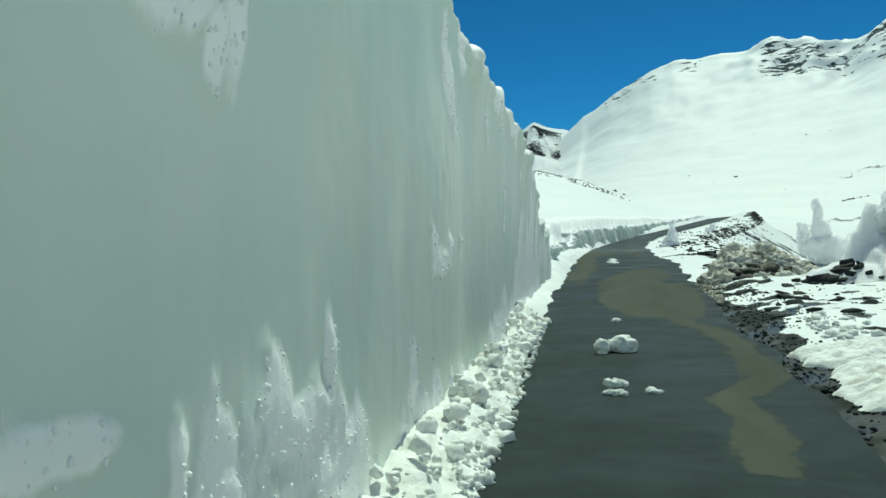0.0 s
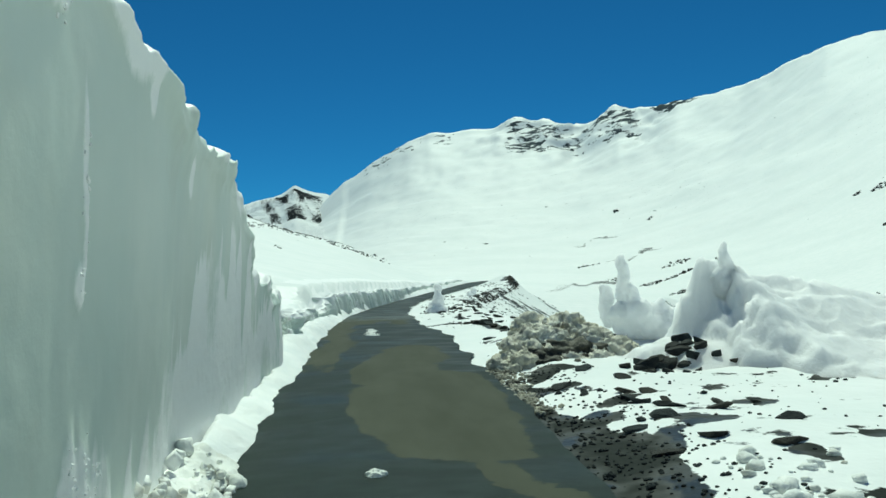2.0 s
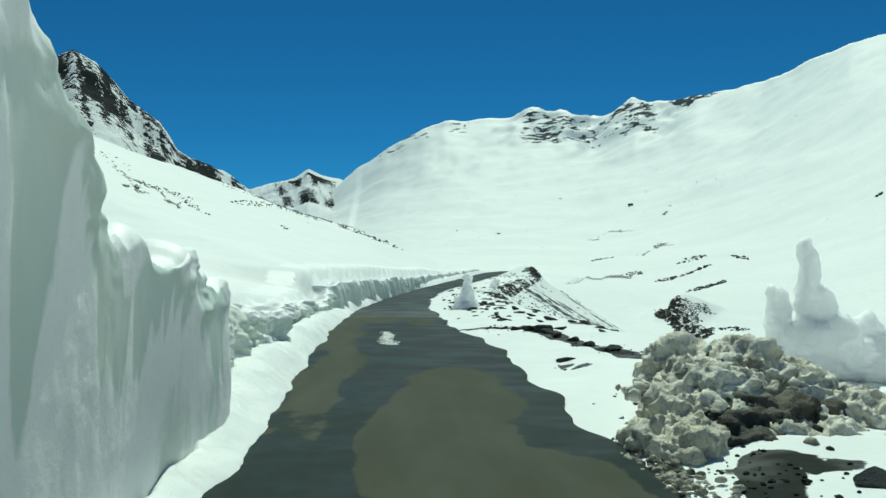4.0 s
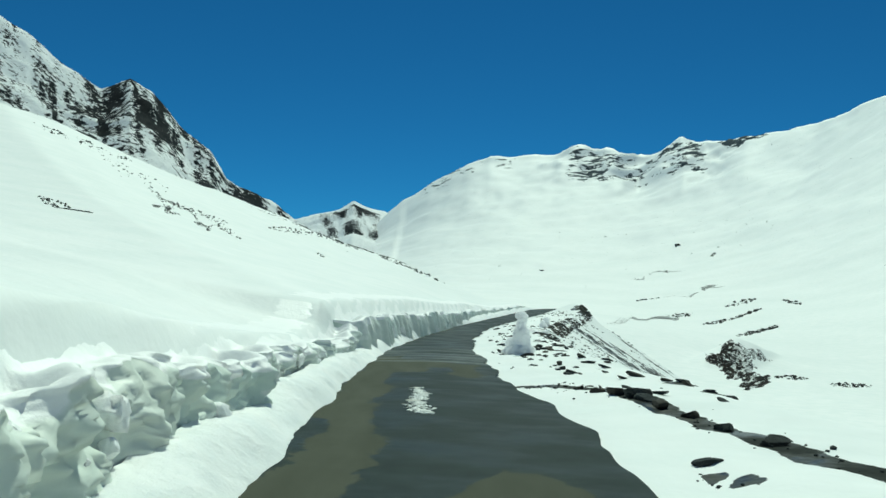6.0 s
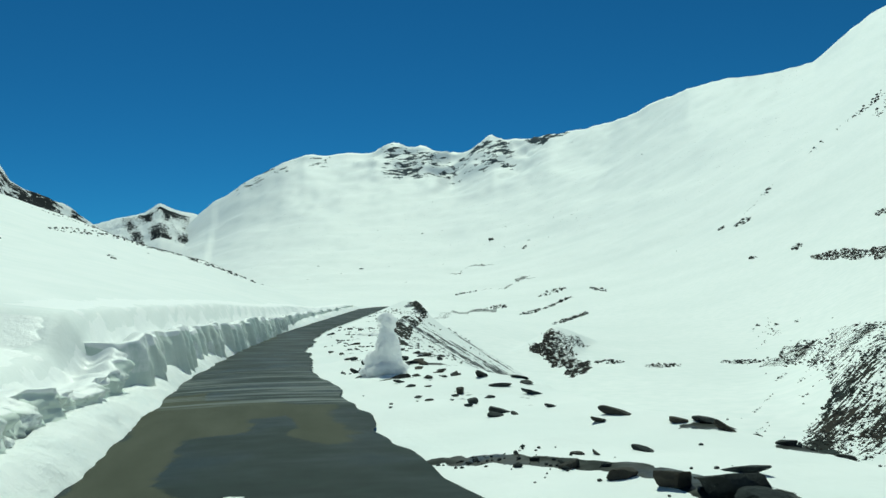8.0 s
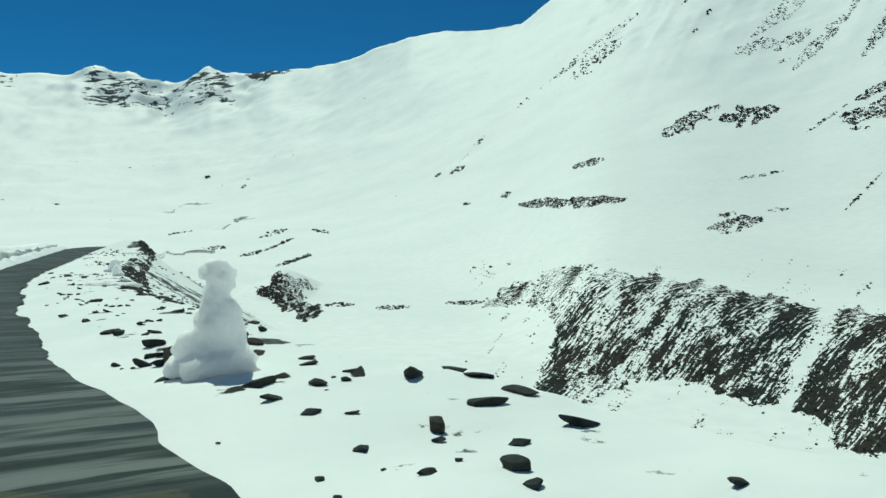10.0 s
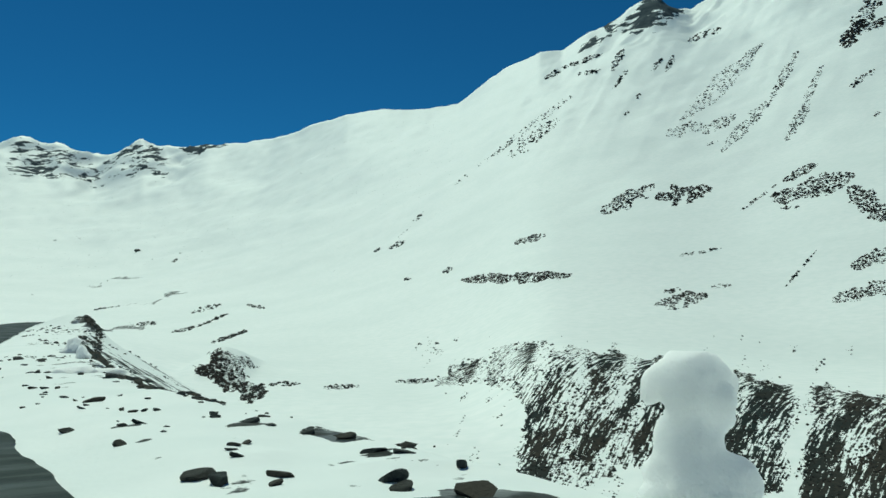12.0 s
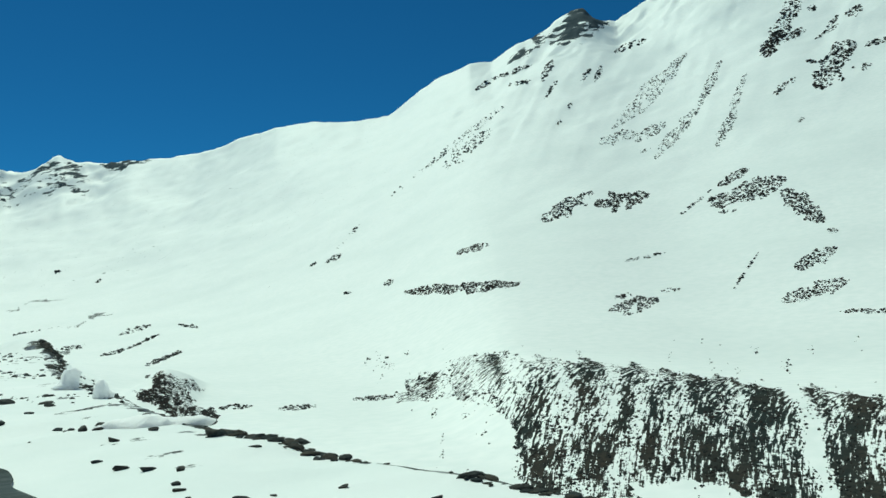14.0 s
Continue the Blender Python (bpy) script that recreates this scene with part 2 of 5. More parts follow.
def ground_material():
    n = Nodes("snow_ground")
    snow = n.mix(n.ramp(n.noise(0.35, 6), 0.35, 0.65), (0.83, 0.86, 0.85), (0.9, 0.91, 0.9))
    snow = n.mix(n.math("MULTIPLY", n.ramp(n.noise(0.012, 6, 0.6, (1.0, 1.0, 2.5)), 0.42, 0.7), 0.45), snow, (0.75, 0.795, 0.785))
    mud = n.mix(n.noise(6, 6, 0.7), (0.009, 0.0125, 0.0115), (0.032, 0.037, 0.031))
    rock = n.mix(n.ramp(n.noise(0.16, 8, 0.7), 0.35, 0.65), (0.006, 0.011, 0.014), (0.026, 0.034, 0.038))
    near = n.ramp(n.math("SUBTRACT", n.attr("bare"), n.noise(1.5, 6, 0.62)), -0.015, 0.015)
    grain = n.math("ADD", n.math("MULTIPLY", n.noise(0.75, 5, 0.65, (0.38, 1.0, 0.7), 31), 0.8), n.math("MULTIPLY", n.noise(0.07, 3, 0.6), 0.2))
    far = n.ramp(n.math("SUBTRACT", n.attr("rocky"), grain), -0.015, 0.015)
    polar = n.tree.nodes.new("ShaderNodeCombineXYZ")
    n.link(n.attr("lean"), polar.inputs[0])
    n.link(n.attr("away"), polar.inputs[1])
    clump = n.tree.nodes.new("ShaderNodeTexNoise")
    clump.inputs["Scale"].default_value, clump.inputs["Detail"].default_value, clump.inputs["Roughness"].default_value = 2.3, 4, 0.62
    n.link(polar.outputs[0], clump.inputs["Vector"])
    stony = n.ramp(n.math("SUBTRACT", n.attr("scree"), n.math("ADD", n.math("MULTIPLY", clump.outputs["Fac"], 0.72), n.math("MULTIPLY", n.noise(1.6, 4, 0.6), 0.28))), -0.012, 0.012)
    rust = n.mix(n.ramp(n.noise(0.05, 3, 0.5), 0.45, 0.6), (0.034, 0.042, 0.04), (0.06, 0.048, 0.038))
    rock = n.mix(stony, rock, n.mix(n.ramp(n.noise(2.0, 5, 0.7), 0.3, 0.7), (0.02, 0.026, 0.026), rust))
    far = n.math("MAXIMUM", far, stony)
    crag = n.ramp(n.math("SUBTRACT", n.attr("crag"), n.noise(0.05, 6, 0.68, (0.75, 0.75, 1.9))), -0.008, 0.008)
    # crag rock made paler and bluer: distance haze put into its colour
    rock = n.mix(crag, rock, n.mix(n.ramp(n.noise(0.05, 6, 0.7), 0.35, 0.65), (0.035, 0.05, 0.06), (0.1, 0.12, 0.13)))
    far = n.math("MAXIMUM", far, crag)
    colour = n.mix(far, n.mix(near, snow, mud), rock)
    n.bump(n.math("ADD", n.noise(1.3, 4), n.math("MULTIPLY", n.noise(14, 4), 0.06)), 0.04)
    rough = n.blend(near, 0.62, n.ramp(n.noise(1.1, 3), 0.35, 0.6))
    return n.done(colour, n.blend(far, n.math("MAXIMUM", rough, 0.3), 0.95), Specular_IOR_Level=n.blend(far, 0.22, 0.02))


GROUND = ground_material()


def mountain_material():
    n = Nodes("rock_and_snow")
    rock = n.mix(n.ramp(n.noise(0.03, 9, 0.72), 0.35, 0.65), (0.005, 0.009, 0.012), (0.026, 0.03, 0.033))
    grain = n.math("ADD", n.math("MULTIPLY", n.noise(0.19, 7, 0.7, (1.0, 1.0, 0.55)), 0.72), n.math("MULTIPLY", n.noise(0.009, 4, 0.6), 0.28))
    far = n.ramp(n.math("SUBTRACT", n.attr("rocky"), grain), -0.02, 0.02)
    n.bump(n.noise(0.05, 9, 0.72), 4.5, 1.0)
    return n.done(n.mix(far, (0.88, 0.9, 0.9), rock), 0.9, Specular_IOR_Level=0.04)


MOUNTAIN = mountain_material()


def road_material():
    n = Nodes("asphalt")
    edge = n.math("ADD", n.math("MULTIPLY", n.noise(2.2, 6, 0.65), 0.7), n.math("MULTIPLY", n.noise(11, 3), 0.3))
    dry = n.ramp(n.math("SUBTRACT", n.attr("dry"), edge), -0.035, 0.035)
    grit = n.noise(120, 3, 0.7)
    worn = n.mix(n.ramp(n.noise(1.7, 5, 0.6, (1.0, 0.25, 1.0)), 0.35, 0.7), (0.066, 0.073, 0.05), (0.094, 0.102, 0.075))
    wet = n.mix(n.ramp(n.noise(3.1, 5, 0.6), 0.3, 0.7), (0.0095, 0.0185, 0.0165), (0.019, 0.0325, 0.029))
    colour = n.mix(dry, wet, n.mix(n.math("MULTIPLY", grit, 0.5), worn, (0.06, 0.06, 0.05)))
    film = n.ramp(n.noise(0.7, 4, 0.55, (0.8, 1.3, 1.0)), 0.42, 0.62)
    # pale cross bands: the wet surface's reflection of bright snow, put into the colour
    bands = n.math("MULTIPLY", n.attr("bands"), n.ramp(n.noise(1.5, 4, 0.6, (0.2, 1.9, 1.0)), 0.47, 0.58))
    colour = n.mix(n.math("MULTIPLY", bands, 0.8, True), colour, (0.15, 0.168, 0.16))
    rough = n.blend(dry, n.blend(film, 0.66, 0.46), 0.85)
    n.bump(n.math("MULTIPLY", grit, n.blend(dry, 0.35, 1.0)), 0.004)
    return n.done(colour, rough, Specular_IOR_Level=0.09)


ASPHALT = road_material()

# ---- plan of the road and the land ----
CENTRE_Y = 36.0
ROAD_LEFT = [(-30, -0.75), (5.4, -0.86), (9.4, -1.0), (17, -1.2), (25, -1.3), (34, -1.33), (44.7, -1.0), (53.4, -0.1), (63.6, 1.0), (79.7, 3.9), (95, 7.6), (120, 14.0), (400, 150)]
ROAD_RIGHT = [(-30, 1.9), (6, 1.75), (15, 1.9), (20, 1.92), (28, 2.28), (31, 2.2), (33.3, 1.85), (36, 1.82), (39.3, 1.93), (42, 1.86), (46, 1.9), (49, 2.1), (55, 2.5), (61, 3.2), (69, 4.3), (81, 6.6), (95, 10.4), (120, 17.2), (400, 153)]
ROAD_RISE = [(-30, 0), (60, 0.0), (80, 0.12), (95, 0.45), (125, 1.2), (400, 6)]
WALL_FOOT = [(-30, -1.3), (5, -1.38), (12, -1.53), (16, -1.68), (19, -1.76), (21.7, -1.78), (22.2, -1.85), (28, -1.88), (33, -1.8), (38, -1.72), (42, -1.52), (50, -0.8), (62, 0.95), (85, 4.3), (120, 13.3), (145, 9), (190, 2), (400, -30)]
LEFT_TOP = [(-30, 4.3), (3, 4.25), (7, 3.7), (10, 3.37), (12, 3.14), (14.1, 3.08), (15, 2.98), (16.4, 2.8), (16.9, 2.42), (17.7, 1.92), (21, 1.6), (22.0, 1.05), (26, 0.98), (29, 0.8), (33, 0.7), (37, 0.5), (39.6, 0.55), (40.6, 1.08), (60, 1.0), (85, 0.75), (105, 0.5), (125, 0.45), (400, 8)]
LEFT_FIELD = [(-30, 4.6), (3, 4.4), (11, 3.5), (15, 3.0), (18, 2.2), (24, 1.5), (32, 1.15), (45, 1.2), (60, 1.1), (85, 0.9), (120, 0.9), (400, 8)]
SHOULDER = [(-30, 10), (22, 9.5), (27, 6.2), (31, 5.4), (38, 5.1), (44, 5.0), (50, 5.5), (58, 5.9), (66, 7.0), (85, 11.5), (108, 18.2), (116, 18.5), (130, 15), (160, 6), (400, -60)]
SPUR = [(-180, 8), (-110, 26), (-68, 32), (-32, 33), (-28, 32), (-24.5, 30), (-20, 27), (-15.6, 24), (-10.7, 20), (-6.7, 16), (-2.2, 12), (1.4, 7), (6, 2), (180, 2)]
SPUR_RANGE = [(-180, 110), (-68, 112), (-32, 134), (-15.6, 161), (1.4, 192), (180, 200)]
RIDGE = [(-180, 200), (-90, 60), (-30, 150), (-4, 190), (-2.7, 244), (-1.3, 291), (0.3, 338), (1.9, 374), (3.1, 397), (4.7, 413), (7.7, 425), (9.3, 425), (11, 436), (12.5, 418), (13.7, 419), (15.3, 390), (16.4, 399), (18.4, 417), (19.9, 392), (21, 385), (22.5, 393), (25, 382), (26.8, 377), (28.8, 382), (32.3, 400), (35.2, 389), (38.4, 367), (40.4, 370), (42.6, 398), (45.1, 422), (46.3, 434), (48, 433), (49.7, 460)]
RIDGE += [(51.8, 480), (53.5, 502), (54.8, 510), (56.2, 486), (57.1, 475), (59.6, 508), (60.4, 519), (65.4, 580), (79.4, 636), (104.4, 580), (140, 400), (180, 200)]


def smoothed(rows, width=4.0):
    """The same rows with their corners rounded off over some degrees."""
    b = np.arange(-180, 180.1, 0.5)
    k = np.exp(-((np.arange(-30, 30.1) * 0.5 / width) ** 2))
    return list(zip(b, np.convolve(np.pad(table(rows, b), 30, mode="edge"), k / k.sum(), "valid")))


SMOOTH_RIDGE = smoothed(RIDGE)
RIDGE_RANGE = smoothed([(-180, 1300), (-90, 1500), (-20, 2200), (5, 2200), (12, 2190), (17, 2060), (22, 1880), (29, 1640), (36, 1420), (42, 1310), (48, 1290), (180, 1290)], 5.0)
RIDGE_BEND = smoothed([(-180, 2), (10, 2.5), (25, 2.1), (35, 1.8), (41, 1.42), (180, 1.42)], 6.0)
RIDGE_START = smoothed([(-180, 300), (15, 350), (30, 230), (40, 190), (180, 150)], 6.0)
FLOOR = smoothed([(-180, 0), (0, 2), (8, 1.5), (16, -4), (22, -11), (30, -13.5), (38, -14), (60, -16.5), (120, -16.5), (180, -2)], 7.0)
SCREE_TOP = smoothed([(-180, 150), (38, 158), (44, 150), (61, 122), (70, 105), (180, 95)], 3.0)
SCREE_FOOT = smoothed([(-180, 100), (38, 100), (44, 80), (61, 64), (70, 55), (180, 50)], 3.0)
SCREE_HEIGHT = smoothed([(-180, -12), (38, -11), (44, -4.2), (52, -6), (61, -9), (180, -9)], 3.0)
# stony patches on the slopes as seen from the road at LOOKOUT: bearing, rise, half length, half width (degrees), tilt, number of stones
LOOKOUT, LAYBY, BEND = 50.3, 38.4, 20.1
PATCHES = [(46.49, 5.51, 1.15, 0.34, 13, 70), (53.45, 8.18, 1.99, 0.72, 26, 200), (57.26, 8.38, 1.87, 0.75, 8, 300), (64.84, 9.29, 1.12, 0.31, 25, 80), (65.53, 8.23, 2.61, 0.75, 13, 340), (68.97, 6.97, 1.62, 0.84, -44, 230), (62.19, 7.77, 1.43, 0.12, 36, 22), (64.26, 7.04, 0.56, 0.12, 3, 12), (70.63, 5.21, 0.31, 0.19, -2, 8), (69.47, 3.47, 1.40, 0.56, 23, 110), (45.71, 2.72, 4.16, 0.50, 2, 470), (57.68, 0.97, 1.76, 0.59, 10, 170), (56.97, 1.66, 0.59, 0.18, 8, 20), (60.21, 1.90, 0.65, 0.18, 3, 14), (69.23, 1.36, 2.11, 0.59, 16, 150), (72.44, -0.10, 1.76, 0.18, -2, 50)]
RIBS = [(46.02, 13.39, 3.88, 0.3, 35, 42), (46.42, 12.69, 2.29, 0.50, 36, 55), (41.50, 10.14, 1.65, 0.1, 39, 3), (48.05, 17.24, 0.91, 0.22, 28, 22), (50.24, 17.94, 1.31, 0.19, 16, 30), (50.45, 17.09, 0.79, 0.19, 9, 18), (52.54, 17.80, 0.83, 0.28, 61, 30), (52.75, 16.54, 0.83, 0.16, 53, 16), (54.07, 15.27, 0.20, 0.16, 49, 4), (53.20, 14.17, 0.22, 0.12, 54, 4), (55.26, 17.21, 0.61, 0.19, 52, 12), (56.24, 17.32, 0.67, 0.19, 60, 14), (58.54, 18.87, 1.14, 0.28, 15, 22)]
BANDS = [(59.67, 15.62, 3.41, 0.68, 41, 190), (57.30, 12.72, 1.35, 0.50, 9, 60), (59.56, 12.91, 1.15, 0.44, 26, 55), (59.05, 11.69, 0.48, 0.12, 12, 8), (61.26, 12.60, 2.07, 0.50, 46, 120), (63.52, 15.33, 2.10, 0.31, 59, 90), (64.59, 12.60, 1.35, 0.37, 56, 75), (65.49, 14.67, 1.52, 0.25, 65, 50)]
UPPER_ROCKS = [(67.86, 17.67, 0.97, 0.56, 51, 110), (68.92, 19.04, 1.60, 0.62, 56, 120), (69.29, 18.02, 0.76, 0.37, 14, 30), (70.58, 19.42, 0.30, 0.22, 36, 10), (71.35, 17.84, 0.79, 0.16, 25, 16), (71.72, 18.37, 0.46, 0.16, 45, 10), (71.58, 15.72, 1.71, 1.06, 43, 190), (70.21, 16.17, 0.30, 0.19, -20, 8), (73.34, 15.29, 0.35, 0.25, 24, 8), (73.02, 18.74, 0.48, 0.37, 9, 20), (74.11, 16.64, 0.68, 0.22, 9, 18), (68.47, 14.87, 0.85, 0.25, 32, 16), (69.31, 12.58, 0.21, 0.16, 24, 4)]
SPUR_ROCKS = [(-23.74, 9.93, 3.22, 0.20, -17, 24), (-16.76, 5.96, 1.18, 0.16, -17, 10), (-14.65, 4.93, 1.41, 0.24, -32, 22), (-15.19, 5.50, 1.27, 0.12, -14, 8), (-9.29, 4.85, 2.05, 0.20, -5, 26), (-5.91, 4.11, 2.33, 0.16, -15, 30), (-2.67, 3.09, 1.32, 0.12, -20, 20), (0.06, 2.05, 1.62, 0.10, -22, 26), (-12.44, 6.77, 2.28, 0.12, -25, 14), (-7.60, 3.20, 0.29, 0.12, -23, 3), (-5.45, 3.44, 0.27, 0.12, -25, 3), (-25.2, 5.4, 1.8, 0.42, -28, 80), (-25.58, 4.66, 0.51, 0.20, -35, 8)]
FLOOR_ROCKS = [(24.94, -1.36, 1.29, 0.16, 20, 60), (22.99, 0.62, 1.10, 0.18, 15, 26), (21.85, -0.80, 0.98, 0.13, 14, 20), (23.54, -0.19, 1.12, 0.09, 23, 26), (26.52, 0.74, 0.73, 0.11, -10, 18), (19.20, -0.40, 0.64, 0.16, 5, 14), (16.61, 0.69, 0.85, 0.04, 10, 8), (29.49, -4.92, 1.05, 0.20, 1, 40), (27.67, -5.27, 0.55, 0.20, -25, 30), (33.70, -5.19, 1.33, 0.24, 1, 40), (39.02, -4.81, 1.50, 0.22, 2, 50), (40.34, 3.31, 0.35, 0.23, 22, 14)]
FAINT = [(35.02, 4.82, 0.33, 0.12, 27, 6), (36.47, 5.20, 0.68, 0.20, 24, 14), (37.73, 6.91, 1.66, 0.12, 46, 7), (37.33, 2.69, 0.41, 0.08, 3, 5), (18.24, 4.52, 0.29, 0.08, 10, 4), (20.81, 3.96, 0.24, 0.08, 28, 4), (58.64, 4.29, 1.58, 0.12, 9, 14), (65.20, 2.97, 1.41, 0.08, 54, 14)]
# outlines as bearing and rise: the scree slope seen from LAYBY, the bluff from LOOKOUT
SCREE_EDGE = [(37.72, -4.79), (39.55, -3.56), (41.38, -2.89), (43.34, -1.88), (45.45, -1.97), (48.27, -2.30), (52.24, -2.78), (56.10, -3.39), (59.83, -4.19), (62.35, -4.63), (65.13, -4.89), (68.43, -5.78), (70.58, -6.21), (74.49, -7.16), (74.33, -14.01), (70.42, -13.89), (64.62, -14.11), (62.58, -12.06), (60.45, -11.48), (57.88, -11.36), (55.24, -10.50), (53.13, -10.12), (50.18, -10.58), (46.77, -12.36), (44.16, -11.62), (42.87, -10.73), (44.20, -7.11), (43.07, -4.91), (39.74, -4.69)]
BLUFF_EDGE = [(22.75, -3.84), (23.61, -3.13), (24.58, -2.38), (25.12, -2.29), (26.74, -2.81), (27.09, -3.80), (26.92, -4.51), (28.12, -4.89), (27.91, -5.60), (27.11, -6.15), (26.12, -5.67), (24.76, -5.03), (24.47, -4.44), (23.60, -4.18)]
SCREE_GULLY = [(-11.65, 60.62), (-9.6, 61.2), (-6.97, 61.88), (-4.7, 62.42)]
BLUFF_PROFILE = [(-11, 0), (-3.5, 0.9), (-1.8, 1), (4, 0.68), (6.5, 0.12), (14, 0)]
OUTCROPS = [(17.3, -0.55, 2.4, 0.13, 8), (19.5, 1.3, 1.6, 0.08, 14), (16.5, 2.4, 1.4, 0.07, 10)]
CRAGS = [(54.6, 20.6, 2.0, 1.1, 20), (50.6, 19.2, 2.2, 0.3, 25)]


def bearing(x, y):
    return np.degrees(np.arctan2(x, y - CENTRE_Y)), np.hypot(x, y - CENTRE_Y)


def bluff_place(x, y):
    """Place across and along the line of sight to the small rocky bluff on the valley floor."""
    c, s = math.cos(radians(24.2)), math.sin(radians(24.2))
    return (x - 89.0) * c - (y - 236.0) * s, (x - 89.0) * s + (y - 236.0) * c


def sighted(x, y, z, along):
    """Bearing and rise of places as seen from the road."""
    return np.degrees(np.arctan2(x - 0.15, y - along)), np.degrees(np.arctan2(z - 1.6, np.hypot(x - 0.15, y - along)))


def inside(edge, b, e):
    """Whether places lie inside a closed outline."""
    hit = np.zeros(b.shape, bool)
    for (b0, e0), (b1, e1) in zip(edge, edge[1:] + edge[:1]):
        if e0 != e1:
            hit ^= ((e0 > e) != (e1 > e)) & (b < b0 + (e - e0) * (b1 - b0) / (e1 - e0))
    return hit


def land(x, y):
    """Height of the ground, without the road's own surface."""
    b, r = bearing(x, y)
    rise = table(ROAD_RISE, y)
    foot, edge = table(WALL_FOOT, y), table(SHOULDER, y)
    # the left side: snow as deep as the cut bank, rising to the spur
    near = sstep(7.5, 1.5, foot - x)
    top = (table(LEFT_TOP, y) * near + table(LEFT_FIELD, y) * (1 - near)) * sstep(420, 120, y) + rise
    u = np.clip(r / table(SPUR_RANGE, b), 0, None)
    spur = table(SPUR, b)
    hill = np.where(u < 1, np.maximum(spur - top, 0) * np.clip(u, 0, 1) ** 1.3, np.maximum(spur - top - (u - 1) * 55, -6))
    left = top + hill + 0.35 * fbm(x * 0.05, y * 0.05, 3.0, 3) * sstep(8, 40, r) * np.clip(u, 0, 1)
    # the right side: shoulder, drop, valley floor and the far slopes
    floor = -14 + (table(FLOOR, b) + 14) * sstep(110, 270, r)
    up = sstep(table(SCREE_FOOT, b), table(SCREE_TOP, b), r) * sstep(36, 47, b)
    floor = floor + (table(SCREE_HEIGHT, b) - floor) * up
    s = x - edge
    drop = rise + 0.1 - 0.13 * sstep(1.3, 0.0, x - table(ROAD_RIGHT, y)) - 0.62 * np.where(s > 0.5, s - 0.25, np.clip(s, 0, 0.5) ** 2 * 0.5)
    k = 1.2
    h = np.clip(0.5 + 0.5 * (drop - floor) / k, 0, 1)
    right = floor * (1 - h) + drop * h + k * h * (1 - h)
    far = table(RIDGE_RANGE, b)
    start = table(RIDGE_START, b)
    v = np.clip((r - start) / (far - start), 0, 1)
    climb = (table(SMOOTH_RIDGE, b) - floor) * v ** table(RIDGE_BEND, b) + (table(RIDGE, b) - table(SMOOTH_RIDGE, b)) * sstep(0.72, 1.0, v)
    right = right + climb
    rough = fbm(x * 0.012, y * 0.012, 0.0, 4) * (5.0 * v + 0.5 * sstep(80, 200, r))
    gully = billow((b - 0.011 * r) * 0.7, r * 0.006, 1.0, 4) * 1.1 * sstep(38, 48, b) * v * sstep(0.25, 0.6, v)
    crest = billow(x * 0.012, y * 0.012, 5.0, 4) * 9.0 * sstep(7, 10, b) * sstep(24, 21, b) * sstep(0.75, 0.97, v)
    crest = crest + billow(x * 0.02, y * 0.02, 8.0, 4) * 6.0 * sstep(49, 53, b) * sstep(0.7, 0.95, v)
    right = right + rough + gully + crest - np.maximum(r - far, 0) * 0.6
    tip = 1.15 * np.exp(-(((x - 17.3) / 1.8) ** 2 + ((y - 107.5) / 5) ** 2))
    across, away = bluff_place(x, y)
    bluff = 6.0 * table(BLUFF_PROFILE, across - 0.1 * away) * np.clip(1 - np.abs(away) / np.where(away < 0, 30, 45), 0, 1) ** 0.8
    right = right + bluff * (1 + 0.12 * fbm(x * 0.15, y * 0.15, 4.0, 3)) + tip + 0.05 * fbm(x * 0.8, y * 0.8, 1.0, 4) * sstep(0.0, 0.6, x - table(ROAD_RIGHT, y)) * sstep(60, 30, r)
    on_left = sstep(-0.5, -1.15, x - foot)
    z = right * (1 - on_left) + np.maximum(left, np.where(b > -8, right, -99)) * on_left
    inside = (x > foot - 0.5) & (x < table(ROAD_RIGHT, y) + 0.1) & (y < 128)
    return np.where(inside, rise - 0.05, z)


def dark_patch(x, y, z, rows, along=38.7):
    """How stony the slope is, from the patches' outlines as seen from the road."""
    eye = np.array([0.1, along, 1.6])
    b = np.degrees(np.arctan2(x - eye[0], y - eye[1]))
    e = np.degrees(np.arctan2(z - eye[2], np.hypot(x - eye[0], y - eye[1])))
    b = b + 0.55 * fbm(b * 0.9, e * 1.4, 2.0, 4)
    e = e + 0.3 * fbm(b * 1.1, e * 1.6, 7.0, 4)
    out = np.zeros_like(b)
    for cb, ce, hw, hh, tilt in rows:
        c, s = math.cos(radians(tilt)), math.sin(radians(tilt))
        p, q = (b - cb) * c + (e - ce) * s, -(b - cb) * s + (e - ce) * c
        out = np.maximum(out, np.clip(1.55 - 0.75 * np.sqrt((p / hw) ** 2 + (q / hh) ** 2), 0, 1))
    return np.clip(out, 0, 1)


def ragged(edge, b, e, seed):
    """An outline with broken edges."""
    return inside(edge, b + 0.5 * fbm(b * 1.1, e * 1.6, seed, 3), e + 0.3 * fbm(b * 1.3, e * 2.0, seed + 4, 3))


def scree_slope(b, e):
    """How stony the scree slope is, by bearing and rise from LAYBY."""
    gully = np.exp(-(((b - table(SCREE_GULLY, e) + 0.1 * fbm(e * 1.5, 1.0, 2.0, 2)) / 0.33) ** 2))
    lean = b - 0.55 * e
    return ragged(SCREE_EDGE, b, e, 2.0) * (1 - gully) * (0.95 + 0.16 * fbm(lean * 1.1, e * 0.35, 6.0, 3) + 0.1 * sstep(52, 60, b))


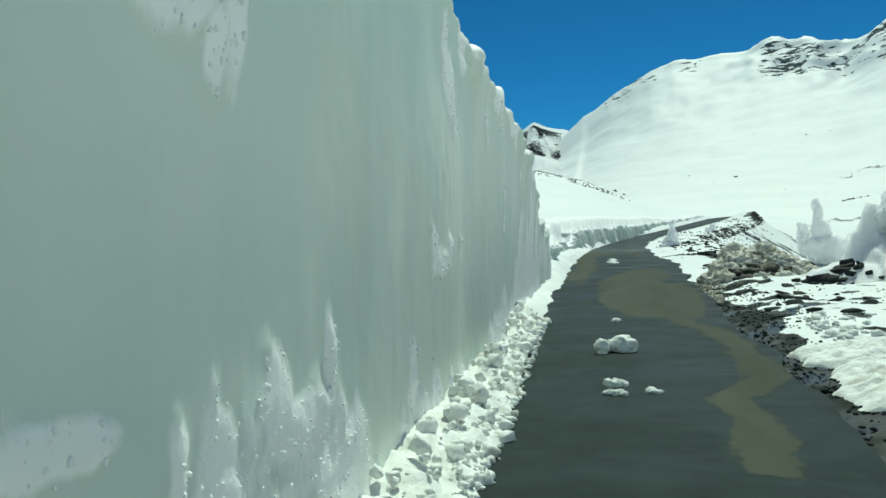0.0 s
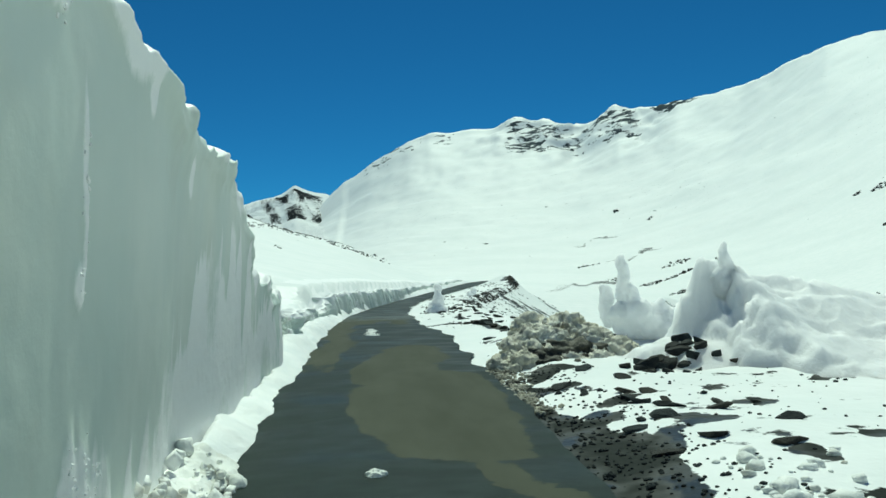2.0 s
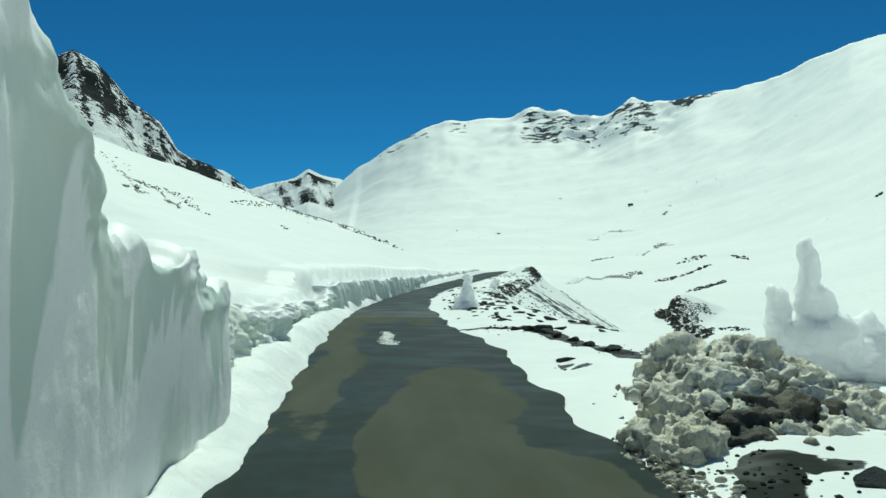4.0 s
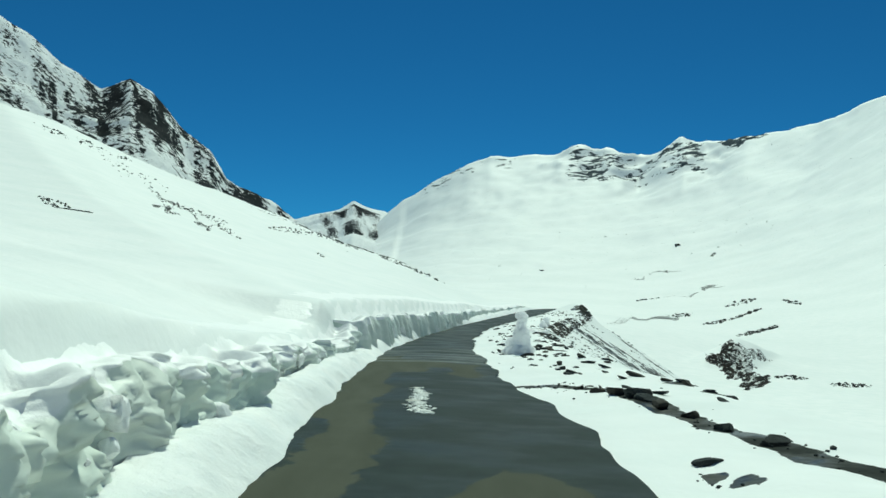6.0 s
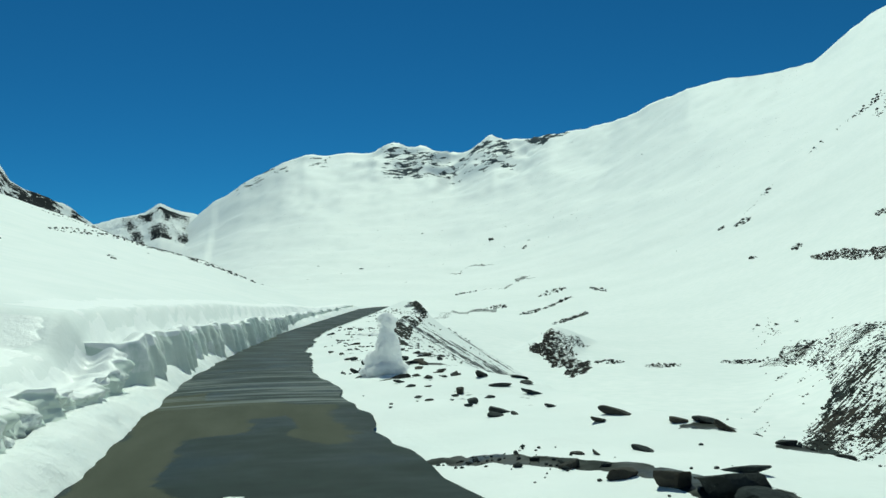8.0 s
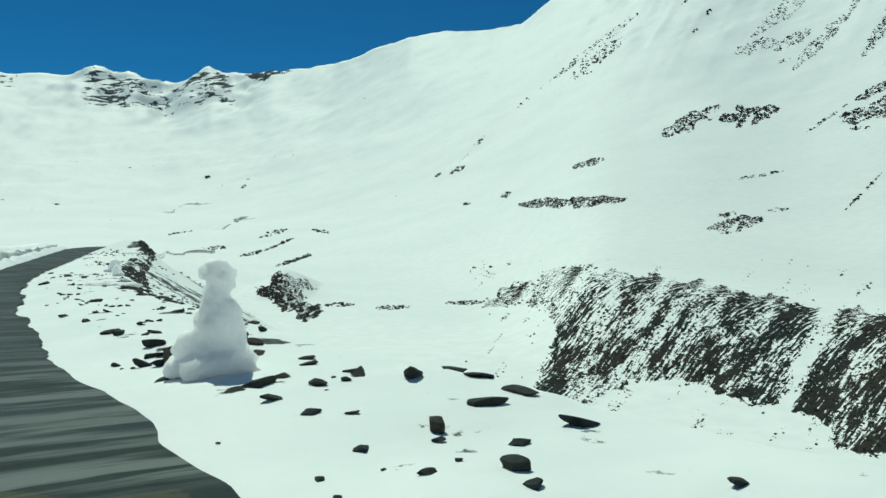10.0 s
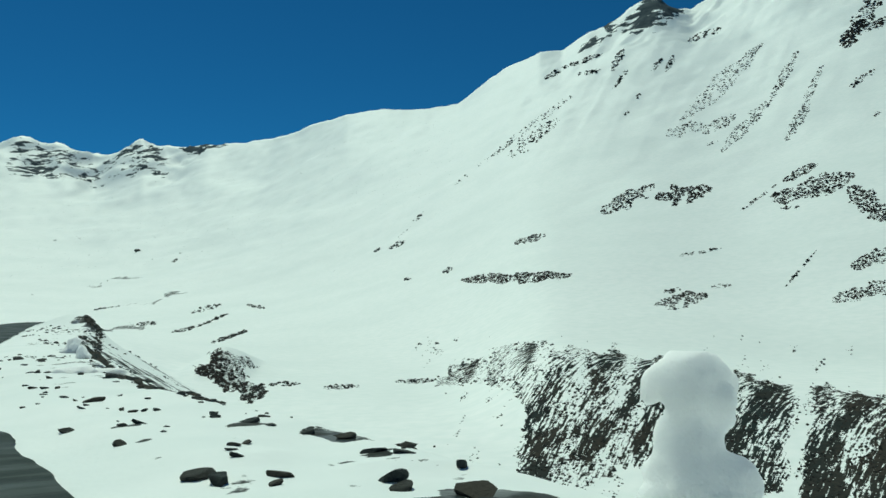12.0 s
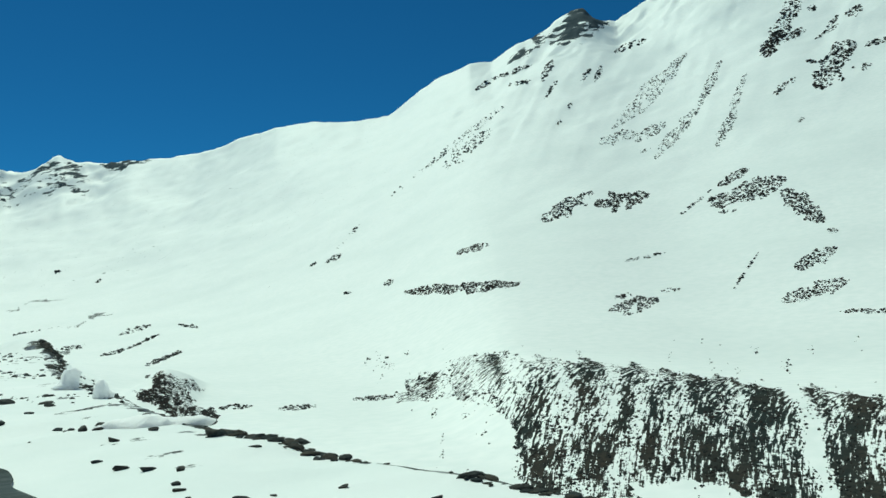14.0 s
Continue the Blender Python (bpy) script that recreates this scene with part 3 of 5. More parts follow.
BLOTS = [(3.0, 19.0, 0.55, 0.35), (2.5, 18.5, 0.3, 0.5), (2.75, 17.7, 0.22, 0.25), (2.73, 14.9, 0.45, 0.18), (3.05, 15.85, 0.3, 0.2), (4.3, 15.3, 0.35, 0.12), (3.7, 11.4, 0.7, 0.3), (3.15, 10.1, 0.3, 0.16), (2.45, 9.6, 0.25, 0.16), (3.3, 14.2, 0.5, 0.3), (4.3, 14.9, 0.4, 0.15), (3.35, 12.4, 0.2, 0.15), (4.1, 12.8, 0.45, 0.16), (2.9, 15.4, 0.25, 0.3), (6.0, 16.4, 0.35, 0.2), (2.6, 13.6, 0.3, 0.2), (2.3, 17.4, 0.3, 0.5), (2.9, 25.7, 0.14, 0.2), (3.1, 25.3, 0.1, 0.15),
         (5.35, 34.4, 0.5, 0.35), (5.7, 33.2, 0.35, 0.4), (3.5, 31.6, 0.35, 0.5), (4.6, 45.4, 0.3, 0.5), (3.4, 45.0, 0.6, 0.7), (3.9, 45.3, 0.5, 0.6), (5.5, 49.7, 0.3, 0.9), (4.9, 51.0, 0.25, 0.25), (5.2, 47.9, 0.3, 0.25), (4.2, 49.5, 0.2, 0.12), (3.7, 51.8, 0.3, 0.1), (3.2, 50.7, 0.25, 0.08)]
DITCH = [(34.3, 1.9), (33.4, 2.8), (32.3, 3.55), (29.9, 3.85), (27.4, 4.0), (26.3, 4.2), (24, 4.8)]


def bare_ground(x, y):
    """How much wet earth shows beside the road."""
    right = table(ROAD_RIGHT, y)
    s = x - right
    mud = sstep(0.85, 0.35, s + 0.35 * fbm(x * 0.9, y * 0.9, 2.0, 3)) * sstep(17.5, 14.5, y) * sstep(-0.5, 0.0, s)
    blots = (0.34 + 0.05 * sstep(11, 14, y)) * sstep(0.2, 0.8, s) * sstep(25, 17, y) * sstep(6.5, 3.5, s)
    wx, wy = x + 0.25 * fbm(x * 1.5, y * 1.5, 8.0, 3), y + 0.3 * fbm(x * 1.5, y * 1.5, 4.0, 3)
    for bx, by, rx, ry in BLOTS:
        blots = np.maximum(blots, 0.75 * np.clip(1.7 - 1.2 * np.sqrt(((wx - bx) / rx) ** 2 + ((wy - by) / ry) ** 2), 0, 1))
    run = np.exp(-(((x - table([(q, p) for q, p in DITCH][::-1], y)) / (0.27 + 0.1 * fbm(x * 0.7, y * 0.9, 3.0, 2))) ** 2)) * sstep(24, 25, y) * sstep(34.6, 34.0, y)
    verge = 0.35 * sstep(0.3, 1.0, s) * sstep(30, 38, y) * sstep(56, 48, y) * sstep(4.5, 3.0, s) + np.clip(0.3 + 0.22 * fbm(x * 0.5, y * 0.9, 2.0, 2), 0, 0.47) * sstep(0.8, 1.6, s) * sstep(52, 60, y) * sstep(120, 100, y) * sstep(9, 6, s)
    return np.clip(np.maximum.reduce([mud, blots, 0.95 * run, verge]), 0, 1)


# ---- the ground, one sheet out to the mountains ----
fine = np.radians(np.arange(-80, 110.01, 0.22))
coarse = np.radians(np.arange(112, 279, 2.0))
turn = np.concatenate([fine, coarse])
rings = [0.02]
while rings[-1] < 92:
    rings.append(rings[-1] + 0.22)
while rings[-1] < 300:
    rings.append(rings[-1] * 1.013)
inner = len(rings)
rings += list(300 + 1900 * np.linspace(0, 1, 190)[1:] ** 1.2) + [2230, 2300, 2450, 2800, 3400]
TH, RR = np.meshgrid(turn, np.array(rings), indexing="ij")
# the far rings follow the range of the ridge, so that one of them runs along its crest
crest_range = table(RIDGE_RANGE, (np.degrees(TH) + 180) % 360 - 180)
RR = np.where(RR > 300, 300 + (RR - 300) * (crest_range - 300) / 1900, RR)
HUB = -16 + (CENTRE_Y + 16) * sstep(110, 300, RR)
GX, GY = RR * np.sin(TH), HUB + RR * np.cos(TH)
GZ = land(GX, GY)
gb, gr = bearing(GX, GY)
bare = bare_ground(GX, GY) * (gr < 110)
seen_b, seen_e = sighted(GX, GY, GZ, LAYBY)
scree = 0.528 * np.clip(scree_slope(seen_b, seen_e), 0, 1.12) * (gr > 45) * (gr < 260)
rocky = 0.0 * GX
bare = np.maximum(bare, 0.57 * dark_patch(GX, GY, GZ, OUTCROPS) * (gr > 120))
bare = np.maximum(bare, 0.5 * ragged(BLUFF_EDGE, *sighted(GX, GY, GZ, LOOKOUT), 5.0) * (gr > 100) * (gr < 260))
v = np.clip((gr - 350) / (table(RIDGE_RANGE, gb) - 350), 0, 1.1)
crag = 0.475 * sstep(8, 11, gb) * sstep(21.5, 19.5, gb) * sstep(0.8, 0.9, v) * sstep(1.04, 0.97, v)
crag = np.maximum(crag, 0.5 * sstep(20, 21, gb) * sstep(26, 23, gb) * sstep(0.95, 0.99, v))
crag = np.maximum(crag, 0.4 * sstep(-1.5, 0, gb) * sstep(8.5, 6.0, gb) * sstep(0.88, 0.96, v))
crag = np.maximum(crag, 0.6 * dark_patch(GX, GY, GZ, CRAGS) * (gr > 500))
rocky = np.maximum(rocky, 0.34 * sstep(0.3, 0.5, v) * (gb < 40) * sstep(-2, 1, gb))
side = GX - table(SHOULDER, GY)
bare = np.maximum(bare, np.clip(0.5 + 0.3 * fbm(GX * 0.16, GY * 0.75, 3.0, 3), 0, 0.64) * sstep(0.2, 1.2, side) * sstep(16, 8, side) * sstep(74, 88, GY) * sstep(130, 112, GY))
bare = np.maximum(bare, 0.8 * np.exp(-(((GX - 17.4) / 1.6) ** 2 + ((GY - 104) / 2.2) ** 2)))
bare = np.maximum(bare, np.clip(0.53 + 0.28 * fbm(GX * 0.5, GY * 0.3, 7.0, 3), 0, 0.75) * sstep(0.0, 0.25, side) * sstep(0.95, 0.6, side) * sstep(45, 52, GY) * sstep(112, 106, GY))
crag = crag * (1 + 0.16 * fbm(gb * 1.3, v * 25, 4.0, 3))
ground = new("ground", grid_mesh("ground", GX, GY, GZ, GROUND, wrap=True, bare=bare, rocky=rocky, crag=crag, scree=scree, lean=(gb - 0.12 * (gr - 110)) * 1.9, away=gr * 0.09))
tagged(ground, "snow-covered mountain valley with dark stony patches", "ground", kind="structure")

# ---- the road ----
ys = np.concatenate([np.arange(-14, 70, 0.1), np.arange(70, 128, 0.4)])
ts = np.linspace(0, 1, 48)
YY, TT = np.meshgrid(ys, ts, indexing="ij")
L = table(ROAD_LEFT, YY) - 0.25
R = table(ROAD_RIGHT, YY) + 0.12 * fbm(YY * 0.7, 5.0, 1.0, 3)
XX = L + (R - L) * TT
ZZ = table(ROAD_RISE, YY) + 0.03 * (1 - (2 * TT - 1) ** 2) + 0.004 * fbm(XX * 1.2, YY * 1.2, 0.0, 2)


def soft_box(x, y, x0, x1, y0, y1, w=0.35):
    return np.minimum.reduce([(x - x0) / w, (x1 - x) / w, (y - y0) / (2 * w), (y1 - y) / (2 * w)])


px, py = XX + 0.3 * fbm(XX * 0.7, YY * 0.7, 1.0, 3), YY + 1.1 * fbm(XX * 0.6, YY * 0.45, 5.0, 3)
DRY_PATCH = [(0.82, 26.0), (0.3, 24.6), (-0.1, 22.4), (-0.34, 20.7), (-0.25, 18.9), (-0.02, 18.5), (-0.25, 18.1), (-0.3, 16.2), (-0.02, 14.7), (0.1, 13.5), (1.35, 13.4), (1.58, 15.0), (1.74, 17.0), (1.78, 19.7), (1.2, 20.3), (1.22, 21.4), (1.66, 22.3), (1.55, 24.4), (1.2, 25.8)]


def reach(edge, x, y):
    """Distance to a closed outline, positive inside."""
    d = np.full(x.shape, 99.0)
    for (x0, y0), (x1, y1) in zip(edge, edge[1:] + edge[:1]):
        k = np.clip(((x - x0) * (x1 - x0) + (y - y0) * (y1 - y0)) / ((x1 - x0) ** 2 + (y1 - y0) ** 2), 0, 1)
        d = np.minimum(d, np.hypot(x - x0 - k * (x1 - x0), y - y0 - k * (y1 - y0)))
    return np.where(inside(edge, x, y), d, -d)


wx, wy = XX + 0.1 * fbm(XX * 1.3, YY * 0.8, 1.0, 3), YY + 0.25 * fbm(XX * 1.1, YY * 0.9, 5.0, 3)
dry = np.maximum.reduce([
    0.2 + reach(DRY_PATCH, wx, wy) / 0.22,
    soft_box(px, py, 0.95, 1.5, 5.0, 14.0, 0.3),
    soft_box(px, py, -1.5, -0.45, 21, 42, 0.35),
    soft_box(px, py, -1.2, 1.6, 35.6, 39.6, 0.4),
    soft_box(px, py, 0.6, 1.9, 62, 90, 0.8),
])
hole = soft_box(px, py, 0.05, 0.75, 35.2, 37.6, 0.3)
dry = 0.5 + 0.5 * np.clip(np.minimum(dry - 0.2, -hole), -1, 1)
# bands: where the painted reflections lie across the bend, strongest near y 39.7
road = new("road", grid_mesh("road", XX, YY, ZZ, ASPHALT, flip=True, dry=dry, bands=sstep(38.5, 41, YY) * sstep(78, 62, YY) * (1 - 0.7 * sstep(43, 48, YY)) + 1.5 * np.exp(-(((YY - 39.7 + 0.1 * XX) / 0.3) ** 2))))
tagged(road, "narrow asphalt mountain road, wet with olive-grey dry patches", "road", kind="structure")

# ---- left side: tall cut snow wall ----


FROST_TOP = [(-12, 0.9), (1.8, 1.1), (3.6, 1.0), (4.6, 0.5), (5.5, 0.7), (7.0, 0.4), (8.9, 0.25), (9.15, 0.8), (10.5, 0.85), (11.6, 0.6), (13, 1.2), (14.5, 1.7), (16.5, 1.9), (17.5, 1.3), (21.7, 1.1)]
# frosted patches higher up: place along the wall, height, half sizes
FROST = [(2.5, 0.85, 0.14, 0.22), (2.95, 0.95, 0.16, 0.28), (3.3, 0.8, 0.35, 0.16), (3.6, 1.05, 0.08, 0.3), (1.75, 1.12, 0.2, 0.08), (2.2, 0.9, 0.06, 0.2), (5.4, 0.6, 0.14, 0.3), (5.95, 1.45, 0.14, 0.24), (6.3, 1.34, 0.32, 0.12), (6.6, 1.44, 0.1, 0.16), (6.6, 3.1, 0.14, 0.4), (6.8, 2.85, 0.18, 0.36), (6.95, 2.6, 0.1, 0.25), (2.15, 2.45, 0.3, 0.2), (2.42, 2.27, 0.08, 0.16), (7.17, 1.44, 0.06, 0.16), (1.6, 1.15, 0.25, 0.09), (2.55, 2.6, 0.1, 0.5), (10.5, 2.1, 0.04, 0.6), (10.43, 1.6, 0.07, 0.12), (9.0, 2.7, 0.06, 0.3), (11.65, 2.85, 0.1, 0.18), (16.0, 1.1, 0.3, 0.2), (10.1, 3.0, 0.2, 0.15), (13.2, 2.5, 0.12, 0.2)]


def snow_wall():
    y = np.concatenate([np.arange(-12, 0, 0.08), np.arange(0, 21.75, 0.035)])
    face, lip, roof = np.linspace(0, 1, 100), np.linspace(0, 1, 14)[1:], np.linspace(0, 1, 16)[1:]
    V = np.concatenate([face, 1 + lip, 2 + roof])
    Y, P = np.meshgrid(y, V, indexing="ij")
    top = table(LEFT_TOP, Y) + 0.12 * fbm(Y * 0.8, 3.0, 0.0, 4) + 0.05 * billow(Y * 1.6, 1.0, 0.0, 3)
    foot = table(WALL_FOOT, Y)
    f = np.clip(P, 0, 1)
    Z = -0.05 + f * (top - 0.12)
    X = foot + 0.045 * Z + 0.1 * sstep(14, 16.5, Y)
    # flutes, hollows and frosted lumps on the cut face
    flute = 0.008 * fbm(Y * 1.3, Z * 0.3, 1.0, 3) + 0.08 * fbm(Y * 0.28, Z * 0.3, 7.0, 2)
    crown = table(FROST_TOP, Y) * (0.45 + 0.75 * np.clip(0.5 + 0.5 * billow(Y * 2.3, 5.0, 0.0, 3), 0, 1.2))
    patch = 0.95 * sstep(0.18, -0.3, Z - crown) * (0.75 + 0.35 * fbm(Y * 1.3, Z * 0.6, 4.0, 2))
    for cy, cz, ry, rz in FROST:
        patch = np.maximum(patch, 1.15 * np.exp(-(((Y - cy) / ry) ** 2) - ((Z - cz) / rz) ** 2))
    shred = sstep(0.35, 0.75, patch + 0.25 * fbm(Y * 5, Z * 1.6, 6.0, 3))
    frost_lit = shred * (0.014 + 0.014 * billow(Y * 7, Z * 4.5, 2.0, 3)) * (1 - 0.75 * sstep(9, 12, Y))
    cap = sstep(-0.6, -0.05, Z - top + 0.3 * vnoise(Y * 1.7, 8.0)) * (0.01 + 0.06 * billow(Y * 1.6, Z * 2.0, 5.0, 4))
    # rim and roof join the frost mask, painted white as the lit top
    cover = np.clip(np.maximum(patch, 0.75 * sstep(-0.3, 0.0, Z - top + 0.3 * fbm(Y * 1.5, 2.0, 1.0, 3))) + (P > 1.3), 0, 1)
    X = X + flute + frost_lit + cap + 0.003 * fbm(Y * 7, Z * 5, 3.0, 2)
    # rounded lip and the snow field behind it
    q = np.clip(P - 1, 0, 1)
    X = X - 0.3 * (1 - np.cos(q * np.pi / 2))
    Z = Z + 0.12 * np.sin(q * np.pi / 2)
    g = np.clip(P - 2, 0, 1)
    X = X - 3.4 * g
    Z = Z + 0.12 * g + 0.05 * fbm(X * 2.2, Y * 2.2, 1.0, 3) * (P > 1.2)
    # the end of the wall turns away from the road
    end = sstep(20.6, 21.75, Y)
    X = X - 0.55 * end ** 3
    Y2 = Y + 0.12 * fbm(Z * 2, X * 2, 0.0, 3) * end
    # close the end with a face down to the ground
    tail_y = np.repeat(Y2[-1:], 10, 0) + np.linspace(0.03, 0.25, 10)[:, None]
    k = np.linspace(0, 1, 10)[:, None]
    tail_x = X[-1:] - 0.25 * k
    tail_z = Z[-1:] * (1 - k) - 0.1 * k
    X, Y2, Z = (np.concatenate(p) for p in ((X, tail_x), (Y2, tail_y), (Z, tail_z)))
    cover = np.concatenate([cover, np.repeat(cover[-1:], 10, 0) * 0.3])
    return grid_mesh("snow_wall", X, Y2, Z, WALL_SNOW, frost_lit=cover), (X[:, :100], Y2[:, :100], Z[:, :100], cover[:, :100])


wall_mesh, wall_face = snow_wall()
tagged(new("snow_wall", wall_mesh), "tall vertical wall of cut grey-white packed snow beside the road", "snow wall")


def rime(count):
    """Flakes of frozen spray clinging to the frosted patches of the wall."""
    rng = np.random.default_rng(61)
    X, Y, Z, C = wall_face
    i, j = rng.integers(160, 160 + 300, count * 30), rng.integers(3, 99, count * 30)
    shred = 0.62 * vnoise(Y[i, j] * 9, Z[i, j] * 2.2, 3.0) + 0.3 * vnoise(Y[i, j] * 21, Z[i, j] * 6, 5.0)
    keep = np.flatnonzero(C[i, j] + 0.35 * shred > 0.47 + 0.12 * rng.uniform(size=len(i)))[:count]
    s = 0.003 + 0.008 * rng.uniform(size=len(keep)) ** 2
    return [(X[a, b] + q * 0.2, Y[a, b] + rng.normal() * 0.015, Z[a, b] + rng.normal() * 0.015, q, q * 1.1, q * (1.0 + 1.2 * rng.uniform() ** 2)) for a, b, q in zip(i[keep], j[keep], s)]


tagged(new("rime", scatter("rime", rime(2500), RIME, 1, 0.5, 0, 8, True)), "white rime flakes frozen in patches on the snow wall", "rime", kind="stuff")


def snow_bank(name, y0, y1, step, tall=1.0, fluted=False):
    y = np.arange(y0, y1, step)
    V = np.concatenate([np.linspace(0, 1, 46), 1 + np.linspace(0, 1, 22)[1:] ** 1.5])
    Y, P = np.meshgrid(y, V, indexing="ij")
    top = (table(LEFT_TOP, Y) + 0.07) * tall + 0.1 * fbm(Y * 0.9, 6.0, 0.0, 3)
    f = np.clip(P, 0, 1)
    rise = table(ROAD_RISE, Y)
    Z = rise - 0.05 + f * top
    X = table(WALL_FOOT, Y) - 0.12
    if fluted:
        X = X + 0.16 * fbm(Y * 1.1, Z * 0.15, 2.0, 3) + 0.1 * billow(Y * 2.3, Z * 0.2, 4.0, 2) - 0.15 * f ** 4 + 0.15 * (1 - f) ** 2
        X = X + 0.03 * fbm(Y * 6, Z * 4, 1.0, 3)
    else:
        scallop = 0.24 * fbm(Y * 0.55, 2.0, 2.0, 2) + 0.09 * billow(Y * 1.1, Z * 1.1, 1.0, 3)
        X = X - 0.1 - 0.1 * np.sin(f * np.pi) + scallop + 0.1 * fbm(Y * 2.6, Z * 3.0, 5.0, 5, 0.66) + 0.018 * billow(Y * 5.5, Z * 5.5, 6.0, 3) - 0.12 * f - 0.16 * sstep(0.75, 1.0, f) ** 2 + 0.1 * f ** 2 * fbm(Y * 2.3, 4.0, 0.0, 3)
        Z = Z + 0.05 * fbm(Y * 3.1, Z * 3.0, 9.0, 4) * np.sin(f * np.pi) * (P <= 1) + 0.07 * fbm(Y * 2.2, 8.0, 2.0, 4) * f
    g = np.clip(P - 1, 0, 1)
    X = X - 2.6 * g ** 1.2
    Z = Z + 0.06 * np.sin(np.clip(g * 4, 0, 1) * np.pi / 2) + 0.03 * fbm(X * 1.6, Y * 1.6, 4.0, 3) * np.sin(g * np.pi)
    k = sstep(0.03, 0.55, g)
    Z = Z * (1 - k) + (land(X, Y) + 0.03 * (1 - g) - 0.06 * sstep(0.8, 1.0, g)) * k
    # sunlit top painted white, shaded face left greyer, with random white patches
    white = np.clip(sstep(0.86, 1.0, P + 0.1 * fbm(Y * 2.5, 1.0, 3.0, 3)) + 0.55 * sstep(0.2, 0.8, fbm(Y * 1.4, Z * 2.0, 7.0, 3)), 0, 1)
    return grid_mesh(name, X, Y, Z, WALL_SNOW, frost_lit=np.where(P >= 1, 1.0, white))


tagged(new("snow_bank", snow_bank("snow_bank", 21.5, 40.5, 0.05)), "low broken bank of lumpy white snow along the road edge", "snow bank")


def bend_bank():
    mesh = snow_bank("bend_snow_bank", 40.2, 122, 0.07, 1.0, True)
    n = len(mesh.vertices)
    co = np.empty(n * 3, np.float32)
    mesh.vertices.foreach_get("co", co)
    co = co.reshape(-1, 3)
    # the near end is cut across and runs back from the road
    w = np.clip((41.6 - co[:, 1]) / 1.4, 0, 1)
    co[:, 0] -= w ** 2 * 2.2
    mesh.vertices.foreach_set("co", co.ravel())
    mesh.update()
    return mesh


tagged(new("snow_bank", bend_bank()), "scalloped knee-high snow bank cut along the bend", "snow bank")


def berm(y0, y1, step, crumbly, material):
    """Ploughed snow heaped at the foot of the wall and banks."""
    t = np.linspace(0, 1, 40) ** 1.3
    Y, T = np.meshgrid(np.arange(y0, y1, step), t, indexing="ij")
    outer = table(ROAD_LEFT, Y) + 0.07 * fbm(Y * 0.8, 2.0, 0.0, 2) + (0.03 if crumbly else 0.012) * fbm(Y * 5, 2.0, 0.0, 3)
    inner = table(WALL_FOOT, Y) - 0.3
    X = outer + (inner - outer) * T
    high = 0.24 + 0.08 * vnoise(Y * 0.5, 1.0) + 0.1 * sstep(22, 25, Y)
    gap = sstep(11.5, 14, Y) * sstep(22, 20.5, Y)
    swell = np.sin(np.clip(T * 1.25, 0, 1) * np.pi / 2) ** (0.8 if crumbly else 1.2)
    Z = table(ROAD_RISE, Y) - 0.02 + high * swell - gap * 0.3 * sstep(0.5, 0.78, T + 0.08 * fbm(Y * 2.2, 3.0, 1.0, 3))
    Z = Z + (0.04 if crumbly else 0.01) * fbm(X * 7, Y * 7, 1.0, 4) * np.clip(T * 6, 0, 1) + 0.03 * fbm(X * 2, Y * 1.2, 3.0, 3) * np.clip(T * 3, 0, 1)
    return grid_mesh("snow_berm", X, Y, Z, material)


strip = new("snow_berm", berm(-12, 13.6, 0.045, True, CRUMBLE))
tagged(strip, "strip of crumbled white snow ploughed along the road edge", "snow berm")
tagged(new("snow_berm", berm(13.5, 122, 0.07, False, SNOW)), "smooth rounded ridge of white snow along the road edge", "snow berm")
rng = np.random.default_rng(5)
crumbs = []
for _ in range(700):
    y = rng.uniform(1, 13)
    x = table(ROAD_LEFT, y) - abs(rng.normal()) * 0.22 + 0.05
    s = 0.012 + 0.05 * rng.uniform() ** 2
    crumbs.append((x, y, 0.02 + 0.22 * np.clip((table(ROAD_LEFT, y) - x) / 0.35, 0, 1), s, s * rng.uniform(0.7, 1.2), s * 0.8))
tagged(new("snow_crumbs", scatter("snow_crumbs", crumbs, CRUMBLE, 2, 0.6, 3, 6, True)), "small crumbs of ploughed snow on the berm", "snow crumbs", kind="stuff")

# ---- mountains behind the valley ----


def mountain(name, ridge, base, r0, r1, spread, amp, seed, rock):
    """A ridge seen across the valley: (bearing, height) rows, from range r0 at its foot to r1 at its crest."""
    th = np.arange(spread[0], spread[1], 0.12)
    u = np.concatenate([np.linspace(0, 1, 90), np.linspace(1.02, 1.5, 12)])
    B, U = np.meshgrid(th, u, indexing="ij")
    r = r0 + (r1 - r0) * U
    x, y = r * np.sin(np.radians(B)), CENTRE_Y + r * np.cos(np.radians(B))
    top = table(ridge, B)
    z = base + (top - base) * np.clip(U, 0, 1) ** 1.25 - np.clip(U - 1, 0, 1) * (r1 - r0) * 0.9
    k = 1 / (amp * 9)
    rough = amp * (0.55 * billow(x * k, y * k, seed, 5, 0.55) + 0.35 * fbm(x * k * 2, y * k * 2, seed, 4))
    z = z + rough * np.clip(U * 2, 0, 1) * np.clip(np.abs(U - 1) * 4 + 0.45, 0, 1)
    ob = new(name, grid_mesh(name, x, y, z, MOUNTAIN, rocky=np.clip(rock(B, U, rough / amp), 0, 1)))
    return ob


